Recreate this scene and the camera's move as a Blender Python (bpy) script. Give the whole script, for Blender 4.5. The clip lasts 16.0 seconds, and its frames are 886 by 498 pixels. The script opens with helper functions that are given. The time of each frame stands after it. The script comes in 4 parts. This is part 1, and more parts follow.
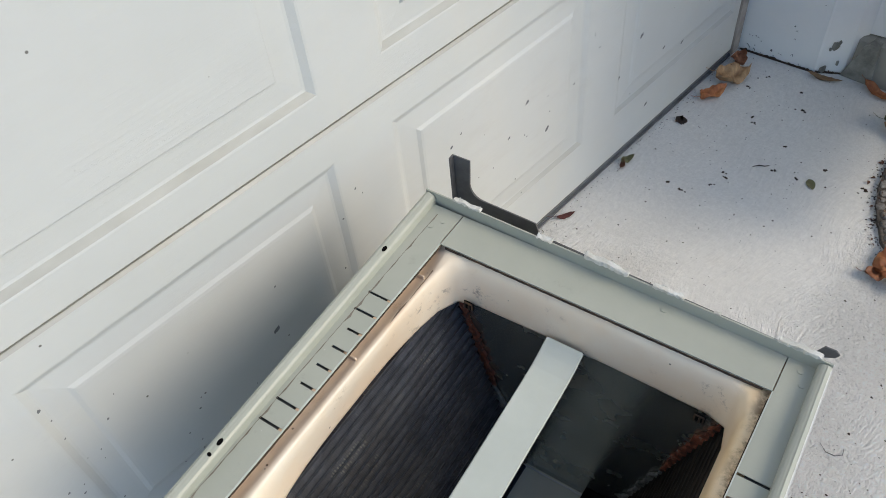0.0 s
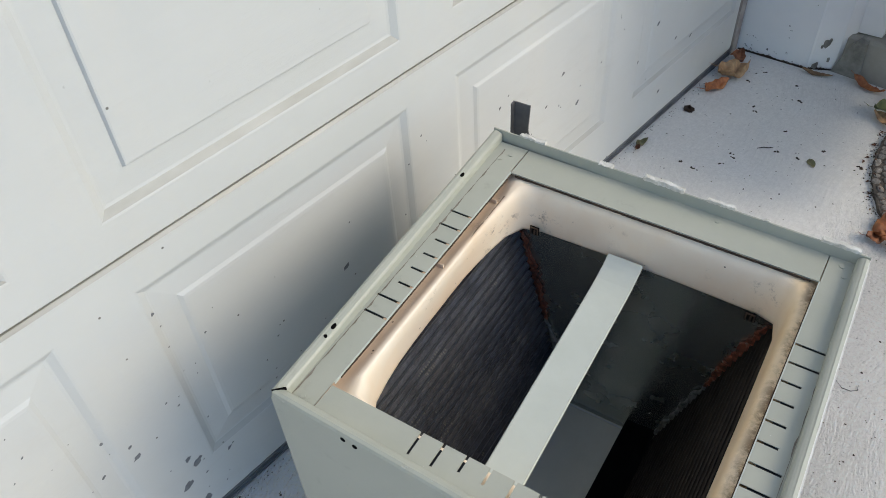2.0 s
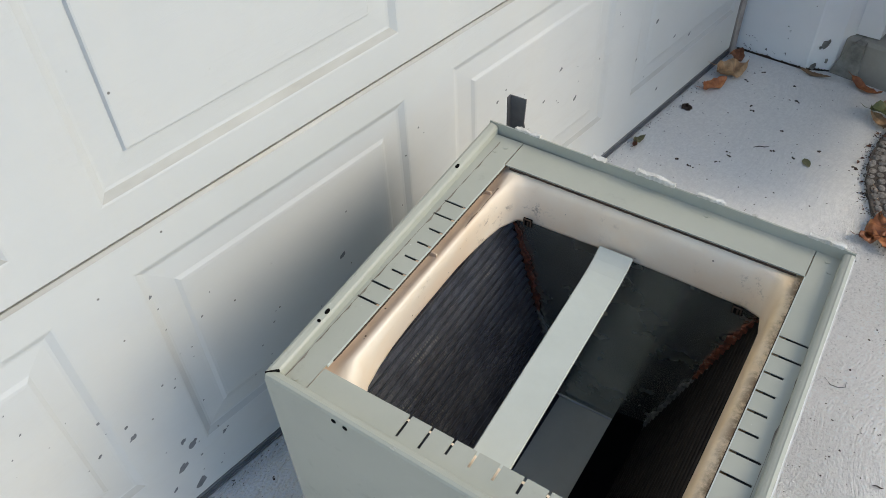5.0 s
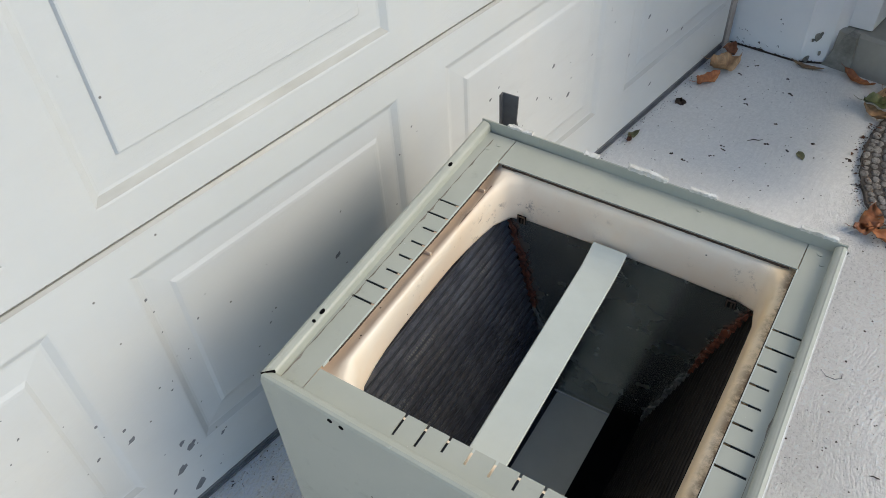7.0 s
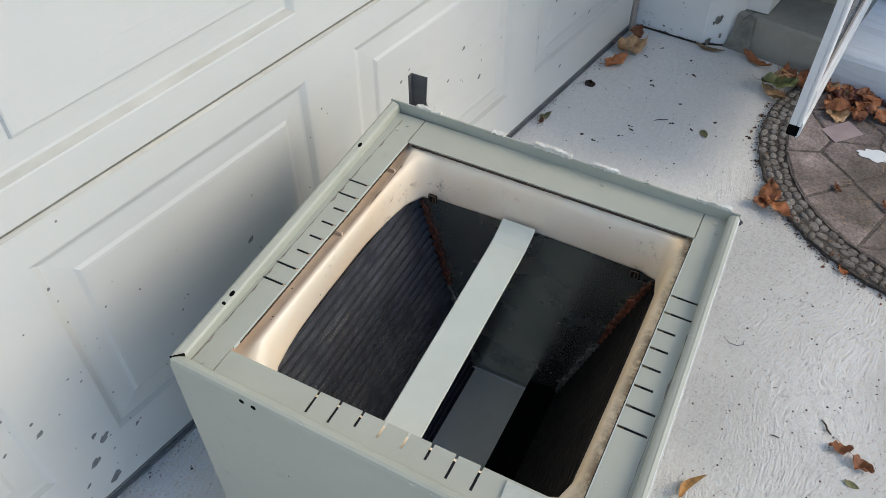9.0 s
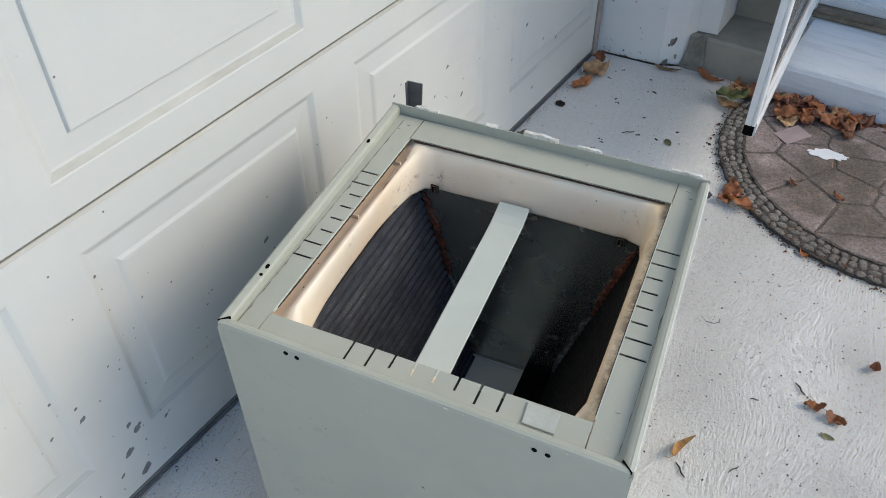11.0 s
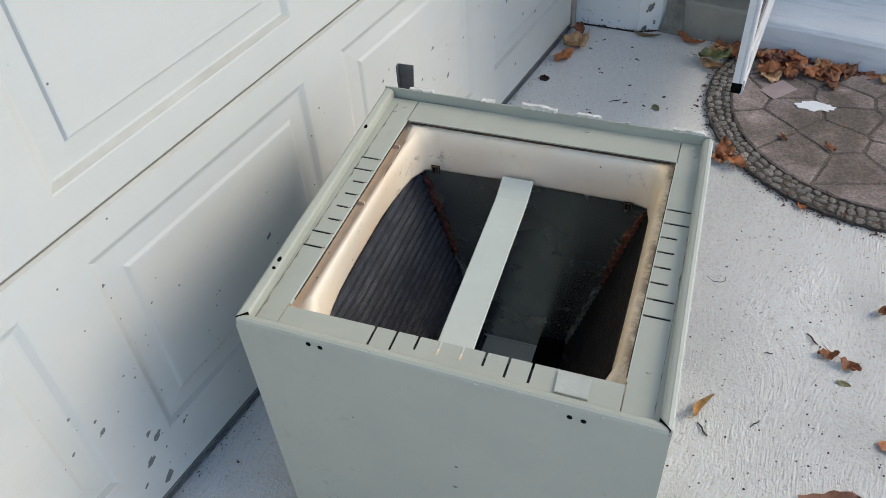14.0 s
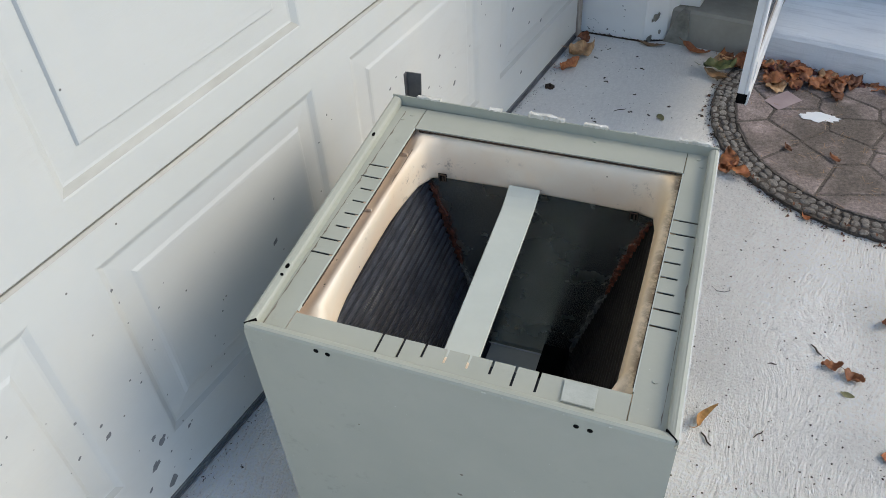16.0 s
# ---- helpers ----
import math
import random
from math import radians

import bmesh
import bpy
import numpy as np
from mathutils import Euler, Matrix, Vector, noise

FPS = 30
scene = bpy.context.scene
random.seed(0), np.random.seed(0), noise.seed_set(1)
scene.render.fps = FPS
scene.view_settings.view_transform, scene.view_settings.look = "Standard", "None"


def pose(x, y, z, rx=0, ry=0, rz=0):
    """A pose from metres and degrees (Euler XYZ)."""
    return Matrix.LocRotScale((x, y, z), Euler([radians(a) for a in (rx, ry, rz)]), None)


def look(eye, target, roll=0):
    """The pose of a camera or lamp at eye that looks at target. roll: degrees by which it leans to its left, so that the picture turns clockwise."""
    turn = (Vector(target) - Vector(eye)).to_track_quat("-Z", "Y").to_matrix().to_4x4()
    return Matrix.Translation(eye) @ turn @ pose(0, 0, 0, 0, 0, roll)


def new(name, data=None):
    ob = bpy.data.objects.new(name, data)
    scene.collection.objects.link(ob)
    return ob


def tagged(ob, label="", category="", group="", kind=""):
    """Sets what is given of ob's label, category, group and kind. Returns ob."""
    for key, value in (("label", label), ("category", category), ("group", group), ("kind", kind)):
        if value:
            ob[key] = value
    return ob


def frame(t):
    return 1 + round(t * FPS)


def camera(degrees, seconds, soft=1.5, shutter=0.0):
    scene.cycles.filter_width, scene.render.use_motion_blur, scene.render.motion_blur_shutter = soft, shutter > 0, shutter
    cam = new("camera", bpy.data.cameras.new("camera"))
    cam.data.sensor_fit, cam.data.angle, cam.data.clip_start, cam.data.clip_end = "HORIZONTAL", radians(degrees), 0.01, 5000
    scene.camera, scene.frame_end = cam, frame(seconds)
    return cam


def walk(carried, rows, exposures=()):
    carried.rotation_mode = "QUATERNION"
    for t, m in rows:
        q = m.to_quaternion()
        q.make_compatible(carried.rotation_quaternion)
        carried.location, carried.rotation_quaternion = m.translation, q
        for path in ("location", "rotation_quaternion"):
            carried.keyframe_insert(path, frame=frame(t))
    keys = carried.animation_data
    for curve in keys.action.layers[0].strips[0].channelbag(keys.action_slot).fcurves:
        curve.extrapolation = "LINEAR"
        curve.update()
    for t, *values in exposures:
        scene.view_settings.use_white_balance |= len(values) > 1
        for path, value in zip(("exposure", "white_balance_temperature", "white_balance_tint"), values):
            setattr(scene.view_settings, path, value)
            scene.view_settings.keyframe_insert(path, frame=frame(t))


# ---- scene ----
cam = camera(57.4, 16.0, soft=0.8)
PATH = [
    (0, (0.699, -0.24, 1.232), (-0.289, 0.64, -0.267), -6.7),
    (0.5, (0.713, -0.369, 1.247), (-0.285, 0.603, -0.189), -5.5),
    (1, (0.713, -0.437, 1.247), (-0.287, 0.589, -0.148), -4.1),
    (1.5, (0.712, -0.456, 1.231), (-0.276, 0.586, -0.161), -3.6),
    (2, (0.723, -0.473, 1.213), (-0.258, 0.524, -0.217), -3.9),
    (2.5, (0.729, -0.478, 1.212), (-0.235, 0.48, -0.256), -2.6),
    (3, (0.737, -0.482, 1.22), (-0.233, 0.471, -0.247), -2.6),
    (3.5, (0.742, -0.482, 1.22), (-0.244, 0.485, -0.226), -2.8),
    (4, (0.743, -0.482, 1.217), (-0.237, 0.499, -0.224), -2.5),
    (6.5, (0.747, -0.477, 1.223), (-0.231, 0.517, -0.21), -3.7),
    (7, (0.749, -0.477, 1.222), (-0.225, 0.511, -0.218), -3.8),
    (7.5, (0.746, -0.482, 1.222), (-0.227, 0.504, -0.22), -3.4),
    (8, (0.74, -0.479, 1.22), (-0.218, 0.535, -0.213), -2.1),
    (8.5, (0.743, -0.478, 1.217), (-0.171, 0.571, -0.22), -0.7),
    (9, (0.776, -0.478, 1.22), (-0.047, 0.61, -0.243), 0.0),
    (9.5, (0.836, -0.49, 1.22), (0.002, 0.591, -0.241), -1.2),
    (9.7, (0.861, -0.517, 1.218), (-0.014, 0.551, -0.229), -1.6),
    (11.8, (0.806, -0.659, 1.23), (0.054, 0.628, -0.104), -1.6),
    (12, (0.808, -0.642, 1.223), (0.062, 0.639, -0.119), -2.5),
    (12.5, (0.806, -0.634, 1.207), (0.074, 0.615, -0.173), -4.4),
    (13, (0.8, -0.653, 1.204), (0.083, 0.58, -0.198), -3.5),
    (13.5, (0.801, -0.668, 1.217), (0.064, 0.567, -0.173), -3.4),
    (14, (0.794, -0.666, 1.21), (0.023, 0.556, -0.172), -4.5),
    (14.5, (0.792, -0.662, 1.213), (0.016, 0.555, -0.172), -5.0),
    (15, (0.795, -0.664, 1.214), (0.02, 0.552, -0.171), -4.6),
    (15.5, (0.791, -0.667, 1.215), (0.017, 0.558, -0.164), -4.3),
    (16, (0.788, -0.671, 1.216), (0.01, 0.559, -0.156), -4.0),
]
walk(cam, [(t, look(eye, target, roll)) for t, eye, target, roll in PATH], [(0, 0.48, 6690, 7.5), (16, 0.47, 6550, 7.5)])

# ---- light ----
world = bpy.data.worlds.new("sky")
scene.world = world
world.use_nodes = True
sky = world.node_tree.nodes.new("ShaderNodeTexSky")
sky.sky_type, sky.sun_disc = "NISHITA", False
SUN_EL, SUN_AZ = 36.0, 65.0      # degrees; azimuth clockwise from +y
sky.sun_elevation, sky.sun_rotation = radians(SUN_EL), radians(SUN_AZ)
sky.air_density, sky.dust_density, sky.ozone_density = 1.0, 0.6, 2.5
back = world.node_tree.nodes["Background"]
back.inputs["Strength"].default_value = 0.150
world.node_tree.links.new(sky.outputs["Color"], back.inputs["Color"])
sun = new("sun", bpy.data.lights.new("sun", "SUN"))
sun.data.energy, sun.data.angle, sun.data.color = 1.55, radians(32), (1.0, 0.86, 0.64)
sun_dir = Vector((math.sin(radians(SUN_AZ)) * math.cos(radians(SUN_EL)), math.cos(radians(SUN_AZ)) * math.cos(radians(SUN_EL)), math.sin(radians(SUN_EL))))
sun.matrix_world = look(sun_dir * 20, (0, 0, 0))


# ---- materials ----
def material(name, base, rough=0.6, metal=0.0):
    m = bpy.data.materials.new(name)
    m.use_nodes = True
    b = m.node_tree.nodes["Principled BSDF"]
    b.inputs["Base Color"].default_value = (*base, 1)
    b.inputs["Roughness"].default_value = rough
    b.inputs["Metallic"].default_value = metal
    return m


class Net:
    """Small helper to wire a node material."""

    def __init__(self, m):
        self.m, self.t = m, m.node_tree
        self.b = self.t.nodes["Principled BSDF"]
        self.co = self.t.nodes.new("ShaderNodeTexCoord").outputs["Object"]

    def link(self, a, b):
        self.t.links.new(a, b)

    def mapped(self, scale, rot=(0, 0, 0), src=None):
        n = self.t.nodes.new("ShaderNodeMapping")
        n.inputs["Scale"].default_value, n.inputs["Rotation"].default_value = scale, rot
        self.link(src or self.co, n.inputs["Vector"])
        return n.outputs["Vector"]

    def noise(self, scale, detail=4, rough=0.55, vec=None, distort=0.0):
        n = self.t.nodes.new("ShaderNodeTexNoise")
        n.inputs["Scale"].default_value, n.inputs["Detail"].default_value = scale, detail
        n.inputs["Roughness"].default_value, n.inputs["Distortion"].default_value = rough, distort
        self.link(vec or self.co, n.inputs["Vector"])
        return n.outputs["Fac"]

    def voronoi(self, scale, vec=None, feature="F1", rand=1.0):
        n = self.t.nodes.new("ShaderNodeTexVoronoi")
        n.feature = feature
        n.inputs["Scale"].default_value, n.inputs["Randomness"].default_value = scale, rand
        self.link(vec or self.co, n.inputs["Vector"])
        return n.outputs["Distance"]

    def ramp(self, fac, stops):
        n = self.t.nodes.new("ShaderNodeValToRGB")
        while len(n.color_ramp.elements) < len(stops):
            n.color_ramp.elements.new(0.5)
        for e, (p, c) in zip(n.color_ramp.elements, stops):
            e.position = p
            e.color = (c, c, c, 1) if isinstance(c, (int, float)) else (*c, 1)
        self.link(fac, n.inputs["Fac"])
        return n.outputs["Color"]

    def mix(self, fac, a, b, kind="MIX"):
        n = self.t.nodes.new("ShaderNodeMix")
        n.data_type, n.blend_type = "RGBA", kind
        for k, v in ((0, fac), (6, a), (7, b)):
            s = n.inputs[k]
            if isinstance(v, (int, float)):
                s.default_value = v if k == 0 else (v, v, v, 1)
            elif isinstance(v, tuple):
                s.default_value = (*v, 1)
            else:
                self.link(v, s)
        return n.outputs[2]

    def math(self, op, a, b=0.0):
        n = self.t.nodes.new("ShaderNodeMath")
        n.operation = op
        for s, v in zip(n.inputs, (a, b)):
            if isinstance(v, (int, float)):
                s.default_value = v
            else:
                self.link(v, s)
        return n.outputs[0]

    def color(self, c):
        self.link(c, self.b.inputs["Base Color"])

    def rough(self, c):
        self.link(c, self.b.inputs["Roughness"])

    def bump(self, h, dist, strength=1.0):
        n = self.t.nodes.new("ShaderNodeBump")
        n.inputs["Distance"].default_value, n.inputs["Strength"].default_value = dist, strength
        self.link(h, n.inputs["Height"])
        if self.b.inputs["Normal"].is_linked:
            self.link(self.b.inputs["Normal"].links[0].from_socket, n.inputs["Normal"])
        self.link(n.outputs["Normal"], self.b.inputs["Normal"])

    def random(self):
        return self.t.nodes.new("ShaderNodeObjectInfo").outputs["Random"]

    def island(self):
        return self.t.nodes.new("ShaderNodeNewGeometry").outputs["Random Per Island"]


def painted_concrete():
    m = material("painted_concrete", (0.62, 0.62, 0.63), 0.75)
    n = Net(m)
    patch = n.noise(2.2, 5)
    tone = n.ramp(patch, [(0.3, (0.575, 0.56, 0.54)), (0.7, (0.67, 0.655, 0.63))])
    fine = n.noise(90, 4, 0.7)
    tone = n.mix(0.35, tone, n.ramp(fine, [(0.35, 0.5), (0.65, 0.75)]), "MULTIPLY")
    tone = n.mix(1.0, tone, (1.70, 1.69, 1.68), "MULTIPLY")
    dots = n.ramp(n.voronoi(95), [(0.09, 1.0), (0.13, 0.0)])
    keep = n.ramp(n.noise(47, 2), [(0.60, 0.0), (0.63, 1.0)])
    tone = n.mix(n.math("MULTIPLY", dots, keep), tone, (0.09, 0.08, 0.075))
    dust = n.math("MULTIPLY", n.ramp(n.noise(240, 2, 0.5), [(0.68, 0.0), (0.76, 1.0)]), n.ramp(n.noise(6, 3), [(0.45, 0.0), (0.62, 0.5)]))
    tone = n.mix(dust, tone, (0.26, 0.25, 0.24))
    swirl = n.noise(4, 2, 0.5)
    warp = n.t.nodes.new("ShaderNodeVectorMath")
    warp.operation = "ADD"
    flow = n.t.nodes.new("ShaderNodeTexNoise")
    flow.inputs["Scale"].default_value, flow.inputs["Detail"].default_value = 3.0, 1
    n.link(n.co, flow.inputs["Vector"])
    small = n.t.nodes.new("ShaderNodeVectorMath")
    small.operation = "SCALE"
    small.inputs["Scale"].default_value = 0.22
    n.link(flow.outputs["Color"], small.inputs[0])
    n.link(n.co, warp.inputs[0])
    n.link(small.outputs[0], warp.inputs[1])
    ridges = n.noise(185, 4, 0.66, n.mapped((1.0, 0.14, 1.0), (0, 0, 0.25), warp.outputs[0]), 0.4)
    lumps = n.noise(195, 4, 0.7)
    h = n.mix(n.ramp(swirl, [(0.36, 0.25), (0.56, 0.62)]), lumps, ridges)
    axes = n.t.nodes.new("ShaderNodeSeparateXYZ")
    n.link(n.co, axes.inputs[0])
    worn = n.ramp(n.math("ADD", axes.outputs["Y"], n.math("MULTIPLY", n.noise(3.5, 3), 0.5)), [(0.80, 0.0), (1.1, 0.88)])
    worn = n.math("MULTIPLY", worn, n.ramp(axes.outputs["X"], [(0.45, 1.0), (0.62, 0.0)]))
    h = n.mix(worn, h, 0.405)
    # the mask also darkens the far ground: shade there is put into the colour
    tone = n.mix(n.math("MULTIPLY", worn, 0.9), tone, n.mix(1.0, tone, (0.76, 0.765, 0.76), "MULTIPLY"))
    # base colour follows relief height: hollows darker, crests lighter
    relief_tone = n.ramp(h, [(0.35, 0.72), (0.44, 1.05), (0.62, 1.17)])
    n.color(n.mix(1.0, tone, relief_tone, "MULTIPLY"))
    n.bump(n.ramp(h, [(0.36, 0.0), (0.64, 1.0)]), 0.0066, 1.0)
    n.bump(n.noise(430, 3, 0.6), 0.001, 0.45)
    return m


def door_paint():
    m = material("door_paint", (0.8, 0.8, 0.785), 0.42)
    n = Net(m)
    big = n.noise(1.6, 4)
    tone = n.ramp(big, [(0.3, (0.565, 0.582, 0.58)), (0.7, (0.628, 0.637, 0.626))])
    wash = n.noise(7, 5, 0.65, n.mapped((1, 1, 0.35)))
    tone = n.mix(n.ramp(wash, [(0.52, 0.0), (0.78, 0.35)]), tone, (0.66, 0.63, 0.57))
    specks = n.ramp(n.voronoi(24), [(0.03, 1.0), (0.05, 0.0)])
    keep = n.ramp(n.noise(13, 2), [(0.5, 0.0), (0.53, 1.0)])
    tone = n.mix(n.math("MULTIPLY", specks, keep), tone, (0.12, 0.115, 0.11))
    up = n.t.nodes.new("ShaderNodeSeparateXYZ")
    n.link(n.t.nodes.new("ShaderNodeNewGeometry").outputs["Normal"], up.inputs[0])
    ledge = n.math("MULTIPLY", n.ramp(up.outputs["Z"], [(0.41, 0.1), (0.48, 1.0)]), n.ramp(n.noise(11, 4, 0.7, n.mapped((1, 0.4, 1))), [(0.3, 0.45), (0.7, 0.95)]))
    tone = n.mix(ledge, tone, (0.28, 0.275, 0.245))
    film = n.math("MULTIPLY", n.ramp(n.noise(30, 6, 0.75, n.mapped((1, 0.25, 1))), [(0.5, 0.0), (0.75, 0.4)]), n.ramp(n.noise(2.3, 2), [(0.42, 0.0), (0.62, 1.0)]))
    tone = n.mix(film, tone, (0.52, 0.51, 0.49))
    n.color(tone)
    n.rough(n.ramp(wash, [(0.3, 0.36), (0.8, 0.6)]))
    grain = n.noise(95, 4, 0.6, n.mapped((1, 0.06, 2.2)), 0.5)
    patchy = n.math("MULTIPLY", n.ramp(grain, [(0.45, 0.0), (0.6, 1.0)]), n.ramp(n.noise(5, 2), [(0.45, 0.05), (0.65, 1.0)]))
    n.bump(patchy, 0.0003, 0.6)
    return m


def casing_paint():
    m = material("casing_paint", (0.37, 0.41, 0.375), 0.45)
    n = Net(m)
    big = n.noise(9, 5, 0.6)
    tone = n.ramp(big, [(0.3, (0.375, 0.388, 0.332)), (0.7, (0.425, 0.432, 0.37))])
    dirt = n.math("MULTIPLY", n.ramp(n.noise(38, 6, 0.75), [(0.57, 0.0), (0.76, 0.5)]), n.ramp(n.noise(7, 2), [(0.48, 0.0), (0.66, 1.0)]))
    tone = n.mix(dirt, tone, (0.16, 0.13, 0.10))
    chips = n.ramp(n.noise(150, 3, 0.6), [(0.735, 0.0), (0.75, 0.8)])
    tone = n.mix(chips, tone, (0.62, 0.62, 0.58))
    n.color(tone)
    n.rough(n.ramp(big, [(0.3, 0.38), (0.7, 0.52)]))
    n.bump(n.noise(220, 2), 0.0003, 0.35)
    return m


def pan_plastic():
    m = material("pan_plastic", (0.66, 0.53, 0.41), 0.5)
    n = Net(m)
    big = n.noise(8, 5, 0.6)
    tone = n.ramp(big, [(0.3, (0.92, 0.73, 0.53)), (0.72, (0.94, 0.85, 0.71))])
    dirt = n.math("MULTIPLY", n.ramp(n.noise(52, 6, 0.8), [(0.54, 0.0), (0.7, 0.85)]), n.ramp(n.noise(11, 3), [(0.52, 0.0), (0.66, 1.0)]))
    tone = n.mix(dirt, tone, (0.14, 0.085, 0.05))
    axes = n.t.nodes.new("ShaderNodeSeparateXYZ")
    n.link(n.co, axes.inputs[0])
    worn = n.math("MULTIPLY", n.ramp(axes.outputs["X"], [(0.190, 0.0), (0.203, 1.0)]), n.ramp(n.noise(30, 6, 0.75), [(0.44, 0.0), (0.57, 0.95)]))
    ochre = n.math("MULTIPLY", n.ramp(axes.outputs["X"], [(0.172, 0.0), (0.190, 1.0)]), n.ramp(n.noise(13, 4, 0.6), [(0.3, 0.45), (0.7, 1.0)]))
    tone = n.mix(ochre, tone, (0.80, 0.58, 0.33))
    tone = n.mix(worn, tone, (0.24, 0.14, 0.07))
    # left gutter browned in the colour for its shade beside the deck strip
    gutter = n.math("MULTIPLY", n.ramp(n.math("ADD", axes.outputs["X"], 0.5), [(0.292, 0.8), (0.306, 0.0)]), n.ramp(n.noise(16, 4, 0.6), [(0.3, 0.55), (0.7, 1.0)]))
    tone = n.mix(gutter, tone, (0.50, 0.32, 0.21))
    spots = n.math("MULTIPLY", n.ramp(n.voronoi(75), [(0.07, 1.0), (0.13, 0.0)]), n.ramp(n.noise(31, 2), [(0.56, 0.0), (0.6, 1.0)]))
    tone = n.mix(spots, tone, (0.11, 0.07, 0.045))
    n.color(tone)
    n.bump(n.noise(45, 3), 0.0006, 0.4)
    return m


def coil_metal():
    m = material("coil_metal", (0.05, 0.055, 0.065), 0.36, 0.4)
    n = Net(m)
    tone = n.ramp(n.noise(26, 6, 0.75), [(0.38, (0.026, 0.030, 0.040)), (0.6, (0.075, 0.085, 0.105)), (0.75, (0.13, 0.125, 0.11))])
    dust = n.ramp(n.noise(5, 3, 0.6), [(0.42, 0.0), (0.66, 0.35)])
    tone = n.mix(dust, tone, (0.085, 0.072, 0.055))
    lattice = n.ramp(n.voronoi(230, n.mapped((0.3, 1, 1)), rand=0.35), [(0.18, 1.0), (0.34, 0.0)])
    bare = n.math("MULTIPLY", lattice, n.ramp(n.noise(9, 4, 0.7), [(0.50, 0.0), (0.66, 0.8)]))
    tone = n.mix(bare, tone, (0.26, 0.25, 0.21))
    n.color(tone)
    fins = n.t.nodes.new("ShaderNodeTexWave")
    fins.bands_direction = "Y"
    fins.inputs["Scale"].default_value, fins.inputs["Distortion"].default_value = 130, 0.6
    n.link(n.co, fins.inputs["Vector"])
    n.bump(fins.outputs["Fac"], 0.0012, 0.7)
    return m


def galvanised():
    m = material("galvanised", (0.4, 0.42, 0.41), 0.24, 0.85)
    n = Net(m)
    tone = n.ramp(n.noise(14, 4), [(0.3, (0.43, 0.445, 0.40)), (0.7, (0.56, 0.575, 0.52))])
    streak = n.noise(30, 5, 0.7, n.mapped((1, 1, 0.22)))
    tone = n.mix(n.ramp(streak, [(0.56, 0.0), (0.80, 0.35)]), tone, (0.30, 0.295, 0.25))
    spots = n.ramp(n.noise(120, 5, 0.7), [(0.64, 0.0), (0.70, 0.8)])
    tone = n.mix(n.math("MULTIPLY", spots, n.ramp(n.noise(12, 2), [(0.45, 0.0), (0.6, 1.0)])), tone, (0.55, 0.57, 0.54))
    n.color(tone)
    n.rough(n.ramp(n.noise(18, 4), [(0.3, 0.24), (0.7, 0.29)]))
    return m


def rust():
    m = material("rust", (0.2, 0.07, 0.03), 0.85)
    n = Net(m)
    tone = n.ramp(n.noise(95, 6, 0.75), [(0.34, (0.05, 0.03, 0.022)), (0.46, (0.15, 0.045, 0.025)), (0.58, (0.30, 0.085, 0.04)), (0.68, (0.30, 0.27, 0.22))])
    n.color(tone)
    n.bump(n.noise(160, 5, 0.7), 0.003)
    return m


def dry_leaf(name, a, b, c):
    m = material(name, a, 0.6)
    n = Net(m)
    tone = n.ramp(n.noise(38, 5, 0.65), [(0.32, a), (0.55, b), (0.74, c)])
    veins = n.noise(60, 3, 0.5, n.mapped((3.5, 0.8, 1), (0, 0, 0.6)))
    tone = n.mix(0.35, tone, n.ramp(veins, [(0.4, 0.45), (0.6, 1.0)]), "MULTIPLY")
    bright = n.ramp(n.random(), [(0.0, 0.6), (1.0, 1.25)])
    n.color(n.mix(1.0, tone, bright, "MULTIPLY"))
    n.bump(veins, 0.0012, 0.7)
    return m


def mat_stone(name, a, b, dirt_col, speck=0.8, grime_most=0.95):
    m = material(name, a, 0.85)
    n = Net(m)
    tone = n.ramp(n.noise(24, 6, 0.7), [(0.3, a), (0.7, b)])
    bright = n.ramp(n.random(), [(0.0, 0.72), (1.0, 1.2)])
    tone = n.mix(1.0, tone, bright, "MULTIPLY")
    w = n.t.nodes.new("ShaderNodeNewGeometry").outputs["Position"]
    grime = n.math("ADD", n.math("MULTIPLY", n.noise(8.5, 6, 0.7, w), 0.5), n.math("MULTIPLY", n.noise(3.1, 3, 0.5, w), 0.55))
    tone = n.mix(n.ramp(grime, [(0.43, grime_most), (0.60, 0.05)]), tone, dirt_col)
    specks = n.noise(170, 4, 0.7, w)
    tone = n.mix(speck, tone, n.ramp(specks, [(0.36, 0.35), (0.52, 1.0), (0.68, 1.7)]), "MULTIPLY")
    n.color(tone)
    n.bump(n.noise(150, 5, 0.75), 0.0026, 1.0)
    return m


def plain(name, a, b, scale=20, rough=0.6, metal=0.0, relief=0.0005):
    m = material(name, a, rough, metal)
    n = Net(m)
    n.color(n.ramp(n.noise(scale, 5, 0.65), [(0.32, a), (0.7, b)]))
    n.bump(n.noise(scale * 6, 3), relief, 0.6)
    return m


def step_paint():
    m = material("step_paint", (0.6, 0.61, 0.63), 0.7)
    n = Net(m)
    tone = n.ramp(n.noise(4, 5, 0.6), [(0.3, (0.74, 0.75, 0.76)), (0.7, (0.84, 0.845, 0.85))])
    streak = n.noise(40, 5, 0.7, n.mapped((0.12, 1, 1.6)))
    tone = n.mix(n.ramp(streak, [(0.5, 0.0), (0.72, 0.4)]), tone, (0.42, 0.43, 0.45))
    n.color(tone)
    n.bump(streak, 0.003, 1.0)
    n.bump(n.noise(120, 4, 0.7), 0.002, 0.7)
    return m


